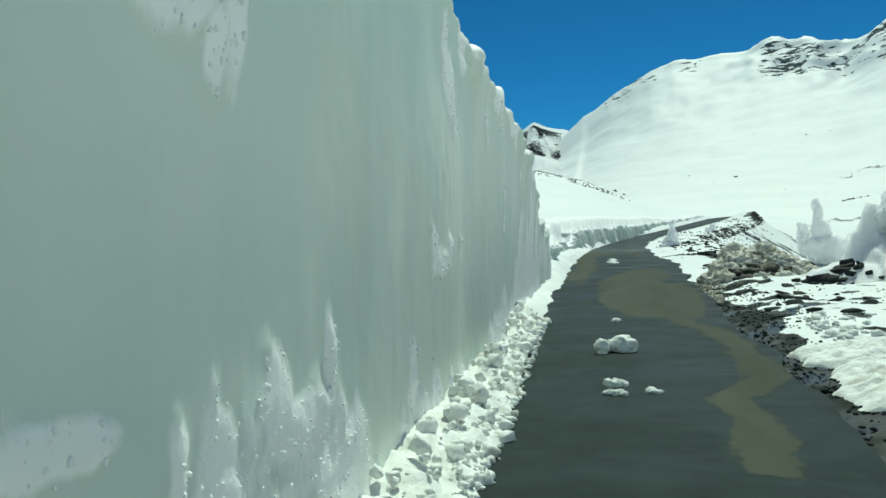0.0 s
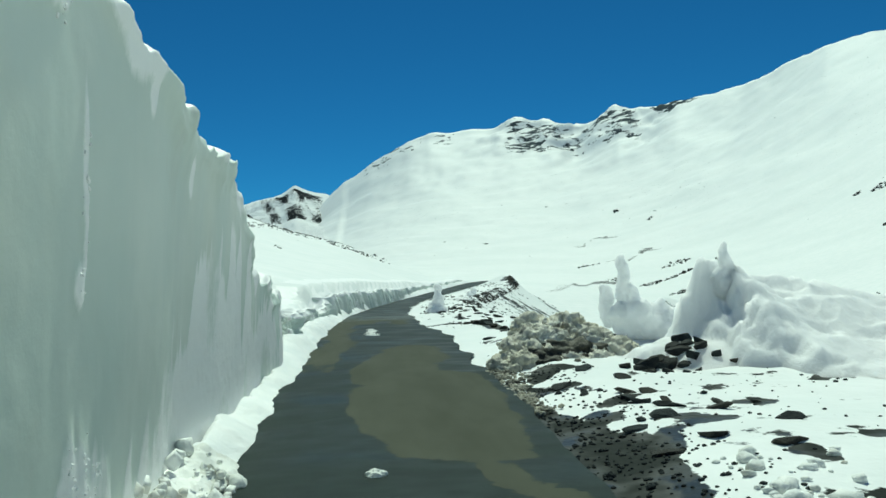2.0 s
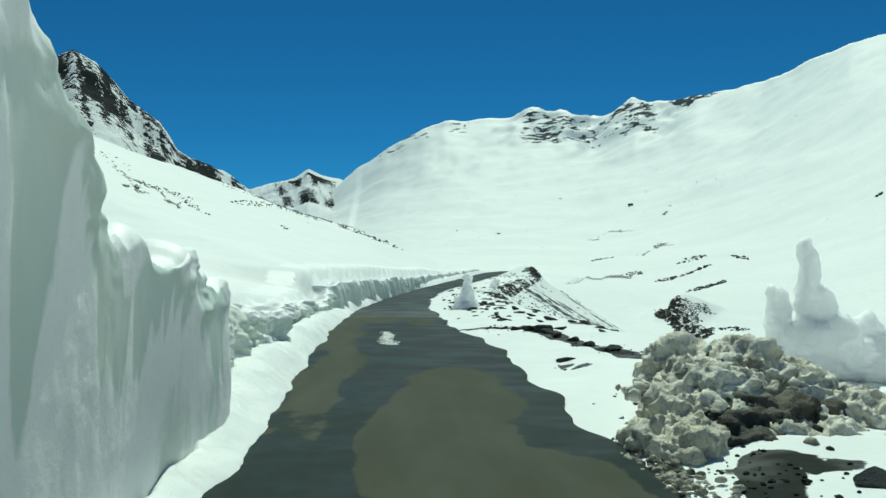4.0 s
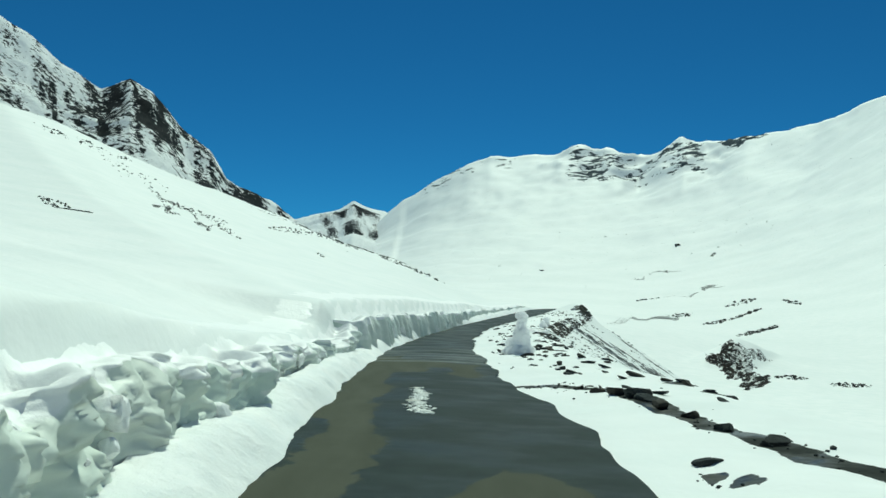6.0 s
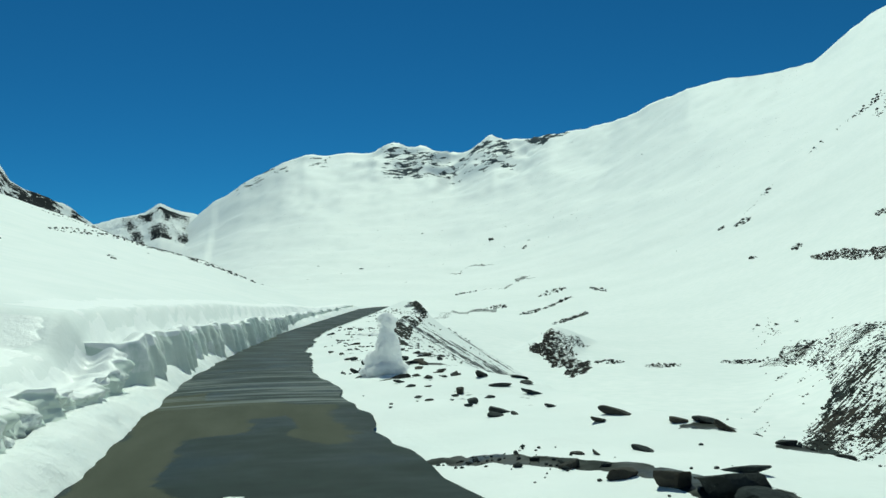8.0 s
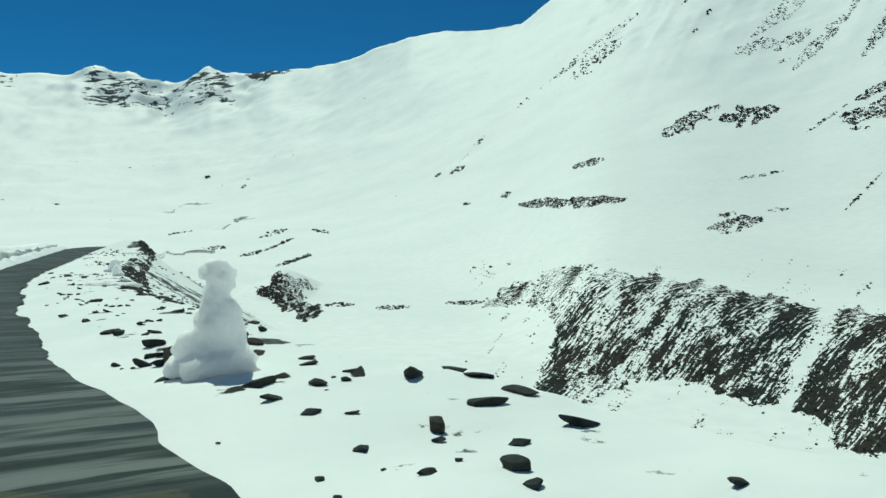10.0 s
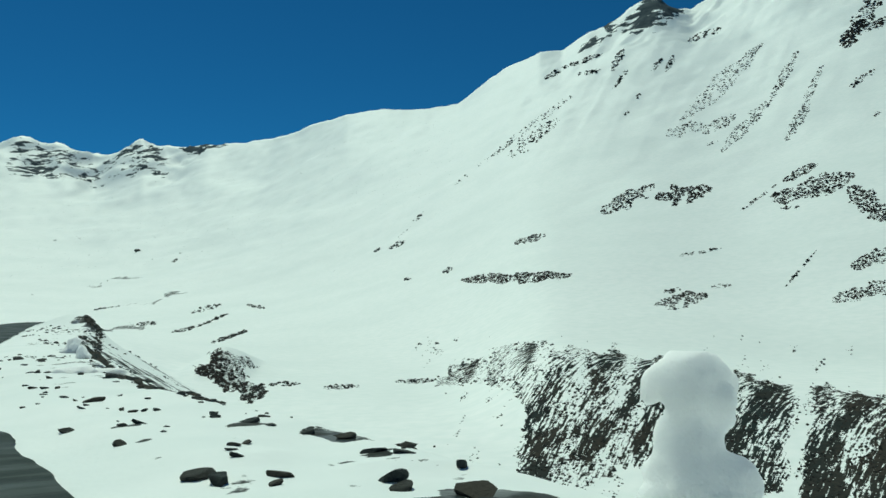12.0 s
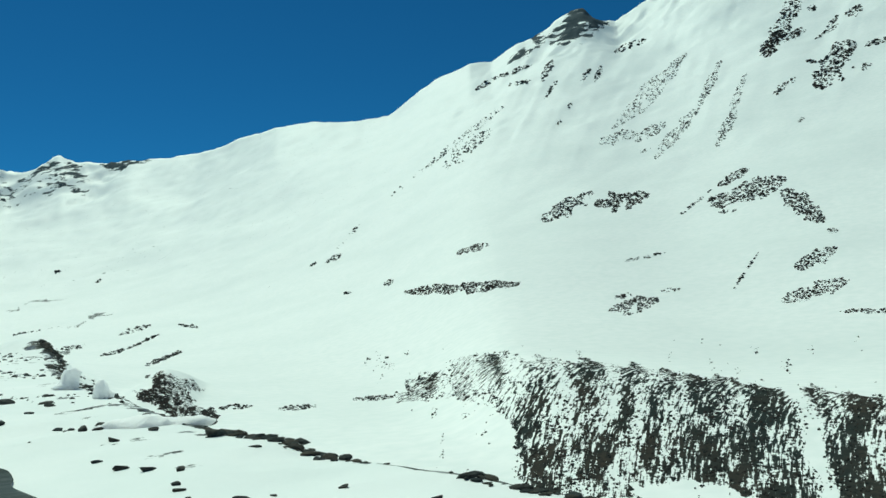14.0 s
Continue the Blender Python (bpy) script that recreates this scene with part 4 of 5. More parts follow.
LEFT_PEAK = [(-80, 420), (-61, 402), (-46, 365), (-34.6, 303), (-29.2, 275), (-27.5, 263), (-25.4, 239), (-22.9, 218), (-21.1, 231), (-19.7, 218), (-18.5, 198), (-17.2, 175), (-15.6, 155), (-14.4, 126), (-13.2, 115), (-9.9, 80), (-6, 30)]
tagged(mountain("mountain", LEFT_PEAK, 20, 380, 884, (-75, -6), 20, 2.0, lambda b, u, n: 0.495 - 0.05 * n + 0.03 * sstep(-26, -20, b) + 0.1 * fbm(b * 1.4 + u * 3, u * 5, 3.0, 3)), "steep dark rocky peak streaked with snow", "mountain")
FAR_PEAK = [(-20, 200), (-14, 229), (-9.8, 250), (-7.9, 280), (-6.2, 290), (-5.2, 318), (-4.2, 298), (-2.7, 285), (0, 245), (4, 225)]
tagged(mountain("mountain", FAR_PEAK, -15, 900, 2582, (-18, 1.5), 22, 9.0, lambda b, u, n: (0.5 + 0.11 * fbm(b * 1.7 + u * 5, u * 8, 5.0, 3)) * sstep(-8.6, -7.0, b + 0.8 * (1 - u)) * sstep(-2.6, -3.4, b) * sstep(0.52, 0.66, u) * sstep(1.0, 0.94, u + 0.02 * n) * (u < 1)), "small far peak with a dark rock face below a snow cap", "mountain")

# ---- stones ----


def height(x, y):
    return float(land(np.array([x]), np.array([y]))[0])


def drift_height(x, y):
    """Height of the big snow drift over the land."""
    wob = 0.16 * fbm(x * 1.3, y * 1.3, 3.0, 3)
    cliff = 5.3 + 0.35 * fbm(y * 0.9, 2.0, 1.0, 3) + 0.35 * np.clip(18.6 - y, 0, 3)
    steps = 0.07 * billow(y * 1.6, x * 2.5, 4.0, 3)
    rise = 0.45 * sstep(-0.2, 0.12, x - cliff + steps) + 0.55 * sstep(0.12, 0.5, x - cliff + 1.4 * steps + 0.12 * fbm(y * 2.4, x * 2.0, 9.0, 3))
    ramp = 0.42 * sstep(4.1, 5.35, x + 0.25 * fbm(x * 2, y * 2, 6.0, 3)) * sstep(17.6, 18.7, y) * sstep(20.6, 19.6, y)
    back = sstep(21.6, 19.9, y + 0.3 * np.clip(6.5 - x, 0, 2))
    front = table([(15.3, 0), (16.4, 0.12), (17.6, 0.36), (18.8, 0.78), (19.8, 1.0), (24, 1.0)], y + wob + 0.5 * np.clip(6.2 - x, 0, 1))
    top = table([(5.2, 1.5), (6.0, 1.62), (6.8, 1.4), (8.5, 1.1), (10.5, 0.7), (13, 0)], x)
    swell = 1 + 0.1 * fbm(x * 0.9, y * 0.9, 2.0, 3) + 0.05 * billow(x * 2.2, y * 2.2, 7.0, 3)
    pits = 0.45 * np.exp(-((x - 5.75 - 0.15 * (y - 17.1)) / 0.16) ** 2 - ((y - 17.1) / 0.3) ** 2) + 0.18 * np.exp(-((x - 6.9) / 0.3) ** 2 - ((y - 18.0) / 0.2) ** 2)
    body = top * rise * front * back * swell - pits + (0.07 * fbm(x * 4, y * 4, 8.0, 3) + 0.06 * billow(x * 3.1, y * 3.1, 6.0, 3)) * rise * sstep(7.2, 5.5, x)
    return np.maximum(body, ramp * back) * sstep(12.9, 11.5, x) * sstep(15.2, 15.6, y)


ROCKS = []
for k in range(6):
    v, f = slab(40 + k)
    ROCKS.append(soup_mesh("rock", v, f, STONE, False))


def rock(x, y, size, flat=0.55, label="", sink=0.25, k=None):
    rng = np.random.default_rng(int(abs(x * 131 + y * 977) * 10) % 100000)
    ob = new("rock", ROCKS[rng.integers(6) if k is None else k])
    sx, sy = size * rng.uniform(0.5, 0.68), size * rng.uniform(0.26, 0.42)
    sz = size * flat * rng.uniform(0.4, 0.75)
    ob.matrix_world = Matrix.LocRotScale((x, y, height(x, y) + max(0.0, float(drift_height(np.array([x]), np.array([y]))[0]) - 0.08) + sz * (1 - 2 * sink)), Euler((rng.normal() * 0.2, rng.normal() * 0.2, rng.uniform(0, 6.28))), (sx, sy, sz))
    return tagged(ob, label or "dark angular stone lying half sunk in snow", "rock", "roadside stones")


RIM = [(4.65, 41.0, 0.5), (4.51, 39.6, 0.5), (5.5, 41.5, 0.5), (5.1, 39.8, 0.5), (4.8, 38.6, 0.5), (3.6, 36.8, 0.55), (3.15, 41.7, 0.55), (4.05, 44.0, 0.3), (4.36, 43.1, 0.32), (2.62, 43.0, 0.35), (3.05, 48.1, 0.6), (4.35, 41.8, 0.4), (3.3, 39.9, 0.2), (5.3, 40.7, 0.4)]
# beside the first stretch of road
for x, y, s in [(1.98, 24.9, 0.42), (2.05, 18.1, 0.35), (4.1, 17.9, 0.32), (2.7, 16.3, 0.32), (5.2, 18.9, 0.3), (2.6, 17.3, 0.5), (3.07, 15.7, 0.4), (3.49, 17.2, 0.35), (3.24, 16.2, 0.5), (3.14, 15.45, 0.45),
                (3.35, 15.0, 0.5), (3.97, 15.2, 0.3), (3.72, 14.8, 0.45), (4.34, 15.1, 0.22), (3.06, 14.4, 0.5), (2.62, 14.1, 0.35), (3.23, 18.4, 0.55), (3.48, 16.2, 0.4), (3.47, 15.5, 0.3), (3.11, 13.4, 0.55), (3.99, 13.7, 0.4), (3.5, 12.8, 0.5), (2.51, 13.0, 0.5)]:
    rock(x, y, s * 0.9, 0.25, "", 0.35)
# dark slabs tumbled from the broken side of the drift
for x, y, s in [(4.05, 18.1, 0.4), (4.2, 18.3, 0.55), (4.4, 18.42, 0.6), (4.5, 18.75, 0.55), (4.65, 18.45, 0.5), (4.72, 18.9, 0.5), (4.9, 18.62, 0.5), (4.95, 19.1, 0.5), (5.08, 18.85, 0.45), (5.15, 19.25, 0.42), (5.2, 18.55, 0.4), (5.0, 18.35, 0.36), (4.3, 18.8, 0.4), (4.78, 18.2, 0.3), (5.32, 18.95, 0.3), (4.4, 17.9, 0.24), (3.9, 18.3, 0.26), (4.55, 17.6, 0.18), (5.3, 18.25, 0.28), (5.5, 18.0, 0.2), (4.1, 17.75, 0.2), (4.9, 17.95, 0.22)]:
    rock(x, y, s * 0.9, 0.6, "dark slab tumbled against the broken side of the snow drift", 0.3)
for x, y, s in [(5.6, 23.7, 0.8), (5.15, 23.5, 0.8), (4.75, 23.3, 0.55), (5.9, 23.2, 0.5), (5.4, 24.0, 0.6), (4.4, 23.6, 0.4)]:
    rock(x, y, s, 0.32, "", 0.3)
# stones on the rim of the shoulder
for x, y, s in RIM:
    rock(x, y, s, 0.24, "dark flat stone on the rim of the shoulder", 0.3)
for x, y, s in [(3.68, 39.15, 0.3), (3.55, 38.0, 0.32)]:
    rock(x, y, s, 0.5, "dark pointed stone standing in snow", 0.15)
# along the shoulder
for x, y, s in [(3.37, 37.6, 0.28), (3.44, 36.5, 0.4), (3.01, 40.9, 0.35), (4.38, 36.8, 0.24), (3.71, 36.5, 0.2), (4.75, 35.5, 0.45), (3.08, 43.6, 0.4), (4.19, 41.4, 0.28), (4.17, 42.7, 0.3), (3.0, 26.4, 0.4), (4.4, 35.3, 0.35), (3.5, 33.5, 0.22), (4.03, 33.5, 0.28), (4.16, 32.1, 0.4), (3.3, 33.5, 0.16), (5.0, 31.2, 0.3),
                (5.15, 34.75, 0.36), (5.5, 34.75, 0.5), (5.85, 34.35, 0.5), (5.95, 33.9, 0.4), (5.45, 34.2, 0.34), (5.55, 33.3, 0.36), (5.8, 33.05, 0.34), (5.95, 32.6, 0.3), (5.7, 32.7, 0.24)]:
    rock(x, y, s, 0.28, "", 0.3)
# dark stones lying in the meltwater ditch
for x, y, s in [(3.42, 31.85, 0.42), (3.62, 31.5, 0.62), (3.66, 31.05, 0.55), (3.75, 30.6, 0.4), (3.2, 32.3, 0.3), (3.9, 29.6, 0.35), (3.95, 28.4, 0.45), (2.95, 32.9, 0.25), (4.05, 27.2, 0.4)]:
    rock(x, y, s, 0.5, "dark wet stone lying in the meltwater ditch", 0.3)
# on the outer edge past the pillar
for x, y, s in [(5.2, 48.1, 0.4), (5.3, 47.75, 0.35), (4.15, 49.45, 0.3), (3.9, 49.0, 0.2), (5.62, 49.4, 0.4), (5.6, 51.6, 0.25)]:
    rock(x - 0.1, y, s * 0.9, 0.3, "", 0.32)
for x, y, s in [(4.27, 55.77, 0.5), (3.96, 55.07, 0.26), (3.79, 54.68, 0.24), (4.11, 57.0, 0.24), (4.45, 58.96, 0.24), (4.05, 58.27, 0.22), (3.85, 57.57, 0.17), (4.31, 59.5, 0.32), (4.22, 60.0, 0.32), (4.22, 60.8, 0.26), (5.09, 62.5, 0.4), (5.12, 63.8, 0.4), (3.52, 56.4, 0.16), (3.24, 56.3, 0.22), (4.08, 56.2, 0.26), (5.03, 56.7, 0.18), (4.12, 54.4, 0.12), (4.16, 53.84, 0.2),
                (4.21, 53.5, 0.26), (4.38, 53.47, 0.26), (4.55, 53.37, 0.3), (5.15, 55.5, 0.22), (6.36, 61.8, 0.6), (6.34, 72.3, 0.9), (4.6, 67.0, 0.65), (6.55, 69.8, 0.45), (5.2, 65.2, 0.4), (5.83, 64.9, 0.4), (6.69, 70.5, 0.45), (5.86, 68.9, 0.4)]:
    rock(x, y, s * 0.72, 0.42, "", 0.33)
for x, y, s in [(6.27, 61.57, 0.5), (5.89, 59.8, 0.3), (4.44, 57.04, 0.22), (3.96, 58.0, 0.22), (3.85, 52.06, 0.4), (3.54, 51.88, 0.3), (3.05, 52.6, 0.35), (3.15, 50.64, 0.32), (5.11, 51.2, 0.5), (5.19, 50.8, 0.3), (5.31, 50.0, 0.6), (4.24, 49.53, 0.3), (6.4, 60.5, 0.45)]:
    rock(x, y, s * 0.75, 0.3, "", 0.33)
# slabs round the snow pillar
for x, y, s in [(3.2, 45.75, 0.62), (4.2, 46.6, 0.55), (4.05, 46.2, 0.4), (3.74, 45.24, 0.6), (4.45, 45.7, 0.62), (4.2, 45.3, 0.5), (3.34, 44.84, 0.6), (3.75, 44.7, 0.6), (4.36, 44.85, 0.5), (3.67, 47.6, 0.4), (3.09, 47.7, 0.5), (3.4, 47.2, 0.25), (2.98, 45.04, 0.4), (2.69, 44.3, 0.42), (2.84, 44.0, 0.5), (2.71, 44.65, 0.35), (3.69, 48.6, 0.25), (5.3, 46.9, 0.35), (3.62, 44.0, 0.35), (3.21, 44.1, 0.4), (2.45, 44.9, 0.3)]:
    rock(x, y, s * 0.8, 0.36, "dark angular slab lying in snow beside the pillar", 0.3)

# gravel and small stones


def strewn(count, pick, seed):
    """Rows of stones: pick(rng, n) gives x, y, chance, and the three half sizes."""
    rng = np.random.default_rng(seed)
    got = []
    for _ in range(40):
        x, y, chance, sx, sy, sz = pick(rng, count * 3)
        keep = rng.uniform(size=len(x)) < chance
        got.append(np.stack([x, y, land(x, y) + sz * 0.3, sx, sy, sz], -1)[keep])
        if sum(len(g) for g in got) >= count:
            break
    return np.concatenate(got)[:count]


def pick_grit(rng, n):
    x, y = rng.uniform(1.6, 6.5, n), rng.uniform(3, 34, n)
    s = rng.uniform(0.008, 0.03, n) * (1 + (rng.uniform(size=n) < 0.06))
    return x, y, bare_ground(x, y) * np.where(x < 3, 1.0, 0.1), s, s * 0.8, s * 0.6


def pick_stones(rng, n):
    y = rng.uniform(34, 112, n)
    x = table(ROAD_RIGHT, y) + rng.uniform(0.3, 8, n) * (0.5 + y / 100)
    s = (0.015 + 0.06 * rng.uniform(size=n) ** 2) * (1 + y / 80)
    return x, y, (vnoise(x * 0.35, y * 0.25, 3.0) > 0.3) * np.where(y < 55, 0.25, 0.5), s * 1.4, s, s * 0.5


def pick_rim(rng, n):
    y = rng.uniform(48, 110, n)
    x = table(SHOULDER, y) + rng.uniform(0.05, 1.3, n)
    s = (0.02 + 0.06 * rng.uniform(size=n) ** 2) * (0.6 + y / 90)
    return x, y, sstep(-0.3, 0.35, fbm(x * 0.8, y * 0.25, 2.0, 2)), s * 1.6, s, s * 0.5


tagged(new("gravel", scatter("gravel", strewn(1900, pick_grit, 8), STONE, 1, 0.3, 0, 6)), "dark gravel and grit on the muddy shoulder", "gravel", kind="stuff")
tagged(new("stones", scatter("stones", strewn(1400, pick_rim, 10), STONE, 1, 0.35, 0, 6)), "dark stones along the rim where the shoulder drops away", "stones", kind="stuff")
tagged(new("stones", scatter("stones", strewn(480, pick_stones, 9), STONE, 2, 0.35, 5, 6)), "small dark stones strewn over the snowy shoulder", "stones", kind="stuff")


def pick_far(rng, n):
    b, r = np.radians(rng.uniform(-1, 40, n)), rng.uniform(450, 1750, n)
    x, y = r * np.sin(b), CENTRE_Y + r * np.cos(b)
    s = (0.4 + 1.8 * rng.uniform(size=n) ** 3) * r / 900
    return x, y, sstep(-0.1, 0.5, vnoise(x * 0.006, y * 0.006, 2.0)), s * 2.0, s, s * 0.35


def sight_table(along, b0=12, b1=80):
    """Heights of the land along lines of sight from the road."""
    b, r = np.arange(b0, b1 + 0.01, 0.2), np.geomspace(45, 1700, 420)
    B, R = np.meshgrid(np.radians(b), r, indexing="ij")
    return b, r, land(0.15 + R * np.sin(B), along + R * np.cos(B))


SIGHTS = {along: sight_table(along) for along in (LAYBY, LOOKOUT)}
SIGHTS[BEND] = sight_table(BEND, -36, 6)


def on_land(bearings, rises, along):
    """Where lines of sight from the road meet the slopes: x, y, range, met."""
    b, r, high = SIGHTS[along]
    q = np.clip((bearings - b[0]) / 0.2, 0, len(b) - 1.001)
    i, w = q.astype(int), (q % 1)[:, None]
    over = high[i] * (1 - w) + high[i + 1] * w - 1.6 - r[None, :] * np.tan(np.radians(rises))[:, None]
    k = np.clip(np.argmax(over > 0, 1), 1, len(r) - 1)
    n = np.arange(len(k))
    f = np.clip(over[n, k - 1] / (over[n, k - 1] - over[n, k] + 1e-9), 0, 1)
    away = r[k - 1] + f * (r[k] - r[k - 1])
    a = np.radians(bearings)
    return 0.15 + away * np.sin(a), along + away * np.cos(a), away, over.max(1) > 0


def stones_at(b, e, along, size, rng, tall=0.8):
    x, y, r, met = on_land(b, e, along)
    s = r * size * (0.45 + 1.3 * rng.uniform(size=len(r)) ** 3)
    return np.stack([x, y, land(x, y) + s * 0.2, s * 1.25, s * 0.95, s * tall], -1)[met]


def stony_rows(rows, size, seed, along=LOOKOUT):
    """Stones in long lens-shaped patches with ragged rims."""
    rng = np.random.default_rng(seed)
    B, E = [], []
    for cb, ce, hw, hh, tilt, count in rows:
        count = int(count * 3.6)
        p = rng.uniform(-1, 1, count * 4)
        q = rng.uniform(-1, 1, count * 4)
        rim = (1 - p * p) ** 0.6 * (0.8 + 0.35 * fbm(p * 4 + cb, q * 1.5 + ce, 1.0, 2))
        keep = np.flatnonzero((np.abs(q) < rim) & (fbm(p * hw * 3 + cb, q * hh * 3, 5.0, 2) > -0.6))[:count]
        p, q = p[keep] * hw * 1.03, q[keep] * hh
        c, s = math.cos(radians(tilt)), math.sin(radians(tilt))
        E.append(ce + p * s + q * c)
        B.append(cb + (p * c - q * s) / math.cos(radians(ce)))
    return stones_at(np.concatenate(B), np.concatenate(E), along, size, rng)


def scree_stones(count, seed):
    rng = np.random.default_rng(seed)
    b, e = rng.uniform(37, 75, count * 9), rng.uniform(-14.2, -1.5, count * 9)
    lean = b - 0.55 * e
    clump = fbm(lean * 1.6, e * 0.9, 1.0, 3)
    keep = np.flatnonzero((scree_slope(b, e) + 0.75 * clump - 0.55 * rng.uniform(size=len(b))) > 0.35)[:count]
    return stones_at(b[keep], e[keep], LAYBY, 0.0011, rng, 0.95)


def bluff_stones(count, seed):
    rng = np.random.default_rng(seed)
    b, e = rng.uniform(22.3, 29, count * 8), rng.uniform(-6.6, -2, count * 8)
    snowy = sstep(24.6, 25.4, b) * sstep(-4.4, -3.9, e)
    keep = np.flatnonzero(ragged(BLUFF_EDGE, b, e, 5.0) & (rng.uniform(size=len(b)) > 0.75 * snowy) & (fbm(b * 4, e * 5, 3.0, 2) > -0.25 + 0.3 * snowy))[:count]
    return stones_at(b[keep], e[keep], LOOKOUT, 0.00095, rng)


def pick_spur(rng, n):
    """Stones on the spur above the left bank: thin lines and loose groups."""
    b, u = rng.uniform(-26, 1.2, n * 4), rng.uniform(0.3, 1.0, n * 4)
    r = u * table(SPUR_RANGE, b)
    x, y = r * np.sin(np.radians(b)), CENTRE_Y + r * np.cos(np.radians(b))
    line = np.exp(-(((u - 0.985 + 0.02 * fbm(b * 0.3, 1.0, 1.0, 2)) / 0.008) ** 2)) * sstep(-14, -10, b)
    rows = [(-16.4, 5.5, 2.2, 0.07, -33), (-18, 5.9, 0.45, 0.12, -35), (-15.0, 4.6, 0.4, 0.16, -35)]
    seam = dark_patch(x, y, land(x, y), rows, 18.2) ** 2
    loose = 0.06 * sstep(0.25, 0.7, fbm(x * 0.05, y * 0.05, 6.0, 3)) * sstep(0.5, 0.8, u)
    s = 0.035 + 0.16 * rng.uniform(size=n * 4) ** 3 * sstep(0.2, 0.9, u)
    return x, y, np.clip(np.maximum.reduce([line, seam, loose]), 0, 1), s * 1.8, s, s * 0.8


tagged(new("scree", scatter("scree", scree_stones(9000, 21), SCREE)), "dark brown and grey scree stones half buried in snow", "scree", kind="stuff")
tagged(new("scree", scatter("scree", stony_rows(PATCHES, 0.0009, 23), SCREE)), "dense dark patches of loose stones on the snow slope", "scree", kind="stuff")
tagged(new("scree", scatter("scree", bluff_stones(3600, 31), SCREE)), "dark rubble covering the small bluff on the valley floor", "scree", kind="stuff")
tagged(new("scree", scatter("scree", stony_rows(FLOOR_ROCKS, 0.0011, 33), SCREE)), "thin lines of dark stones on the snowy valley floor", "scree", kind="stuff")
tagged(new("scree", scatter("scree", stony_rows(SPUR_ROCKS, 0.0010, 34, BEND), SCREE)), "lines of dark stones along the crest of the snowy spur", "scree", kind="stuff")
tagged(new("scree", scatter("scree", stony_rows(RIBS, 0.0011, 35), SCREE)), "dark rock ribs showing through the steep snow slope", "scree", kind="stuff")
tagged(new("scree", scatter("scree", stony_rows(BANDS, 0.00072, 36), SCREE)), "fine speckled bands of rock down the steep snow slope", "scree", kind="stuff")
tagged(new("scree", scatter("scree", stony_rows(UPPER_ROCKS, 0.0011, 38), SCREE)), "dark broken rocks high on the steep snow slope", "scree", kind="stuff")
tagged(new("scree", scatter("scree", stony_rows(FAINT, 0.0011, 39), SCREE)), "faint lines of stones across the smooth snow", "scree", kind="stuff")
tagged(new("scree", scatter("scree", strewn(1200, pick_spur, 37), SCREE, 1, 0.35, 0, 6)), "scattered dark stones on the snowy spur", "scree", kind="stuff")
tagged(new("boulders", scatter("boulders", strewn(34, pick_far, 29), SCREE, 1, 0.3, 0, 6)), "far dark boulders dotted over the smooth snow dome", "boulders", kind="stuff")

# ---- heaps and blocks of snow ----


def chunk(x, y, size, label, seed):
    rng = np.random.default_rng(seed)
    lumps = [(rng.normal() * 0.2 * size, rng.normal() * 0.15 * size, size * rng.uniform(0.08, 0.24), size * rng.uniform(0.12, 0.24), size * rng.uniform(0.12, 0.22), size * rng.uniform(0.1, 0.2)) for _ in range(14)]
    ob = new("snow_chunk", moulded("snow_chunk", lumps, CRUMBLE, size * 0.03, size * 0.05, 8 / size, seed))
    ob.location = (x, y, 0.01)
    return tagged(ob, label, "snow chunk", "snow fallen on the road")


chunk(0.12, 9.9, 0.5, "crumbled chunk of white snow lying on wet asphalt", 1)
chunk(0.0, 7.85, 0.22, "small clod of snow on wet asphalt", 2)
chunk(0.0, 7.45, 0.17, "small clod of snow on wet asphalt", 3)
chunk(0.32, 7.55, 0.16, "small clod of snow on wet asphalt", 4)
chunk(0.05, 12.8, 0.18, "small clod of snow on wet asphalt", 5)


def heap(name, x, y, lumps, material, voxel, amp, freq, seed, label, category, scale=1.0):
    ob = new(name, moulded(name, lumps, material, voxel, amp, freq, seed))
    ob.location = (x, y, height(x, y) - 0.05)
    ob.scale = (scale,) * 3
    return tagged(ob, label, category)


# lumps of the pillar: offset across, height, half width, half height
PILLAR = [(0.0, 0.12, 0.56, 0.26), (-0.1, 0.32, 0.42, 0.32), (0.0, 0.56, 0.34, 0.3), (0.03, 0.78, 0.27, 0.24), (0.0, 0.98, 0.19, 0.2), (0.0, 1.15, 0.17, 0.14), (-0.05, 1.27, 0.2, 0.1), (0.08, 1.22, 0.17, 0.13), (0.02, 1.33, 0.17, 0.07), (0.13, 1.13, 0.1, 0.1), (0.22, 0.62, 0.1, 0.22), (0.29, 0.52, 0.07, 0.2), (0.33, 0.36, 0.06, 0.18), (-0.36, 0.1, 0.34, 0.16), (-0.17, 1.24, 0.07, 0.06), (0.2, 0.08, 0.3, 0.16)]
heap("snow_pillar", 3.12, 42.79, [(0.77 * l, -0.64 * l, z, w * 0.85, w * 0.75, h) for l, z, w, h in PILLAR],
     OLD_SNOW, 0.02, 0.022, 4.5, 31, "weathered waist-high pillar of melting white snow", "snow pillar", 0.94)
rock(2.92, 43.55, 0.5, 0.6, "olive-brown stone at the foot of the snow pillar", 0.3)
rock(3.2, 43.75, 0.36, 0.6, "olive-brown stone at the foot of the snow pillar", 0.3)
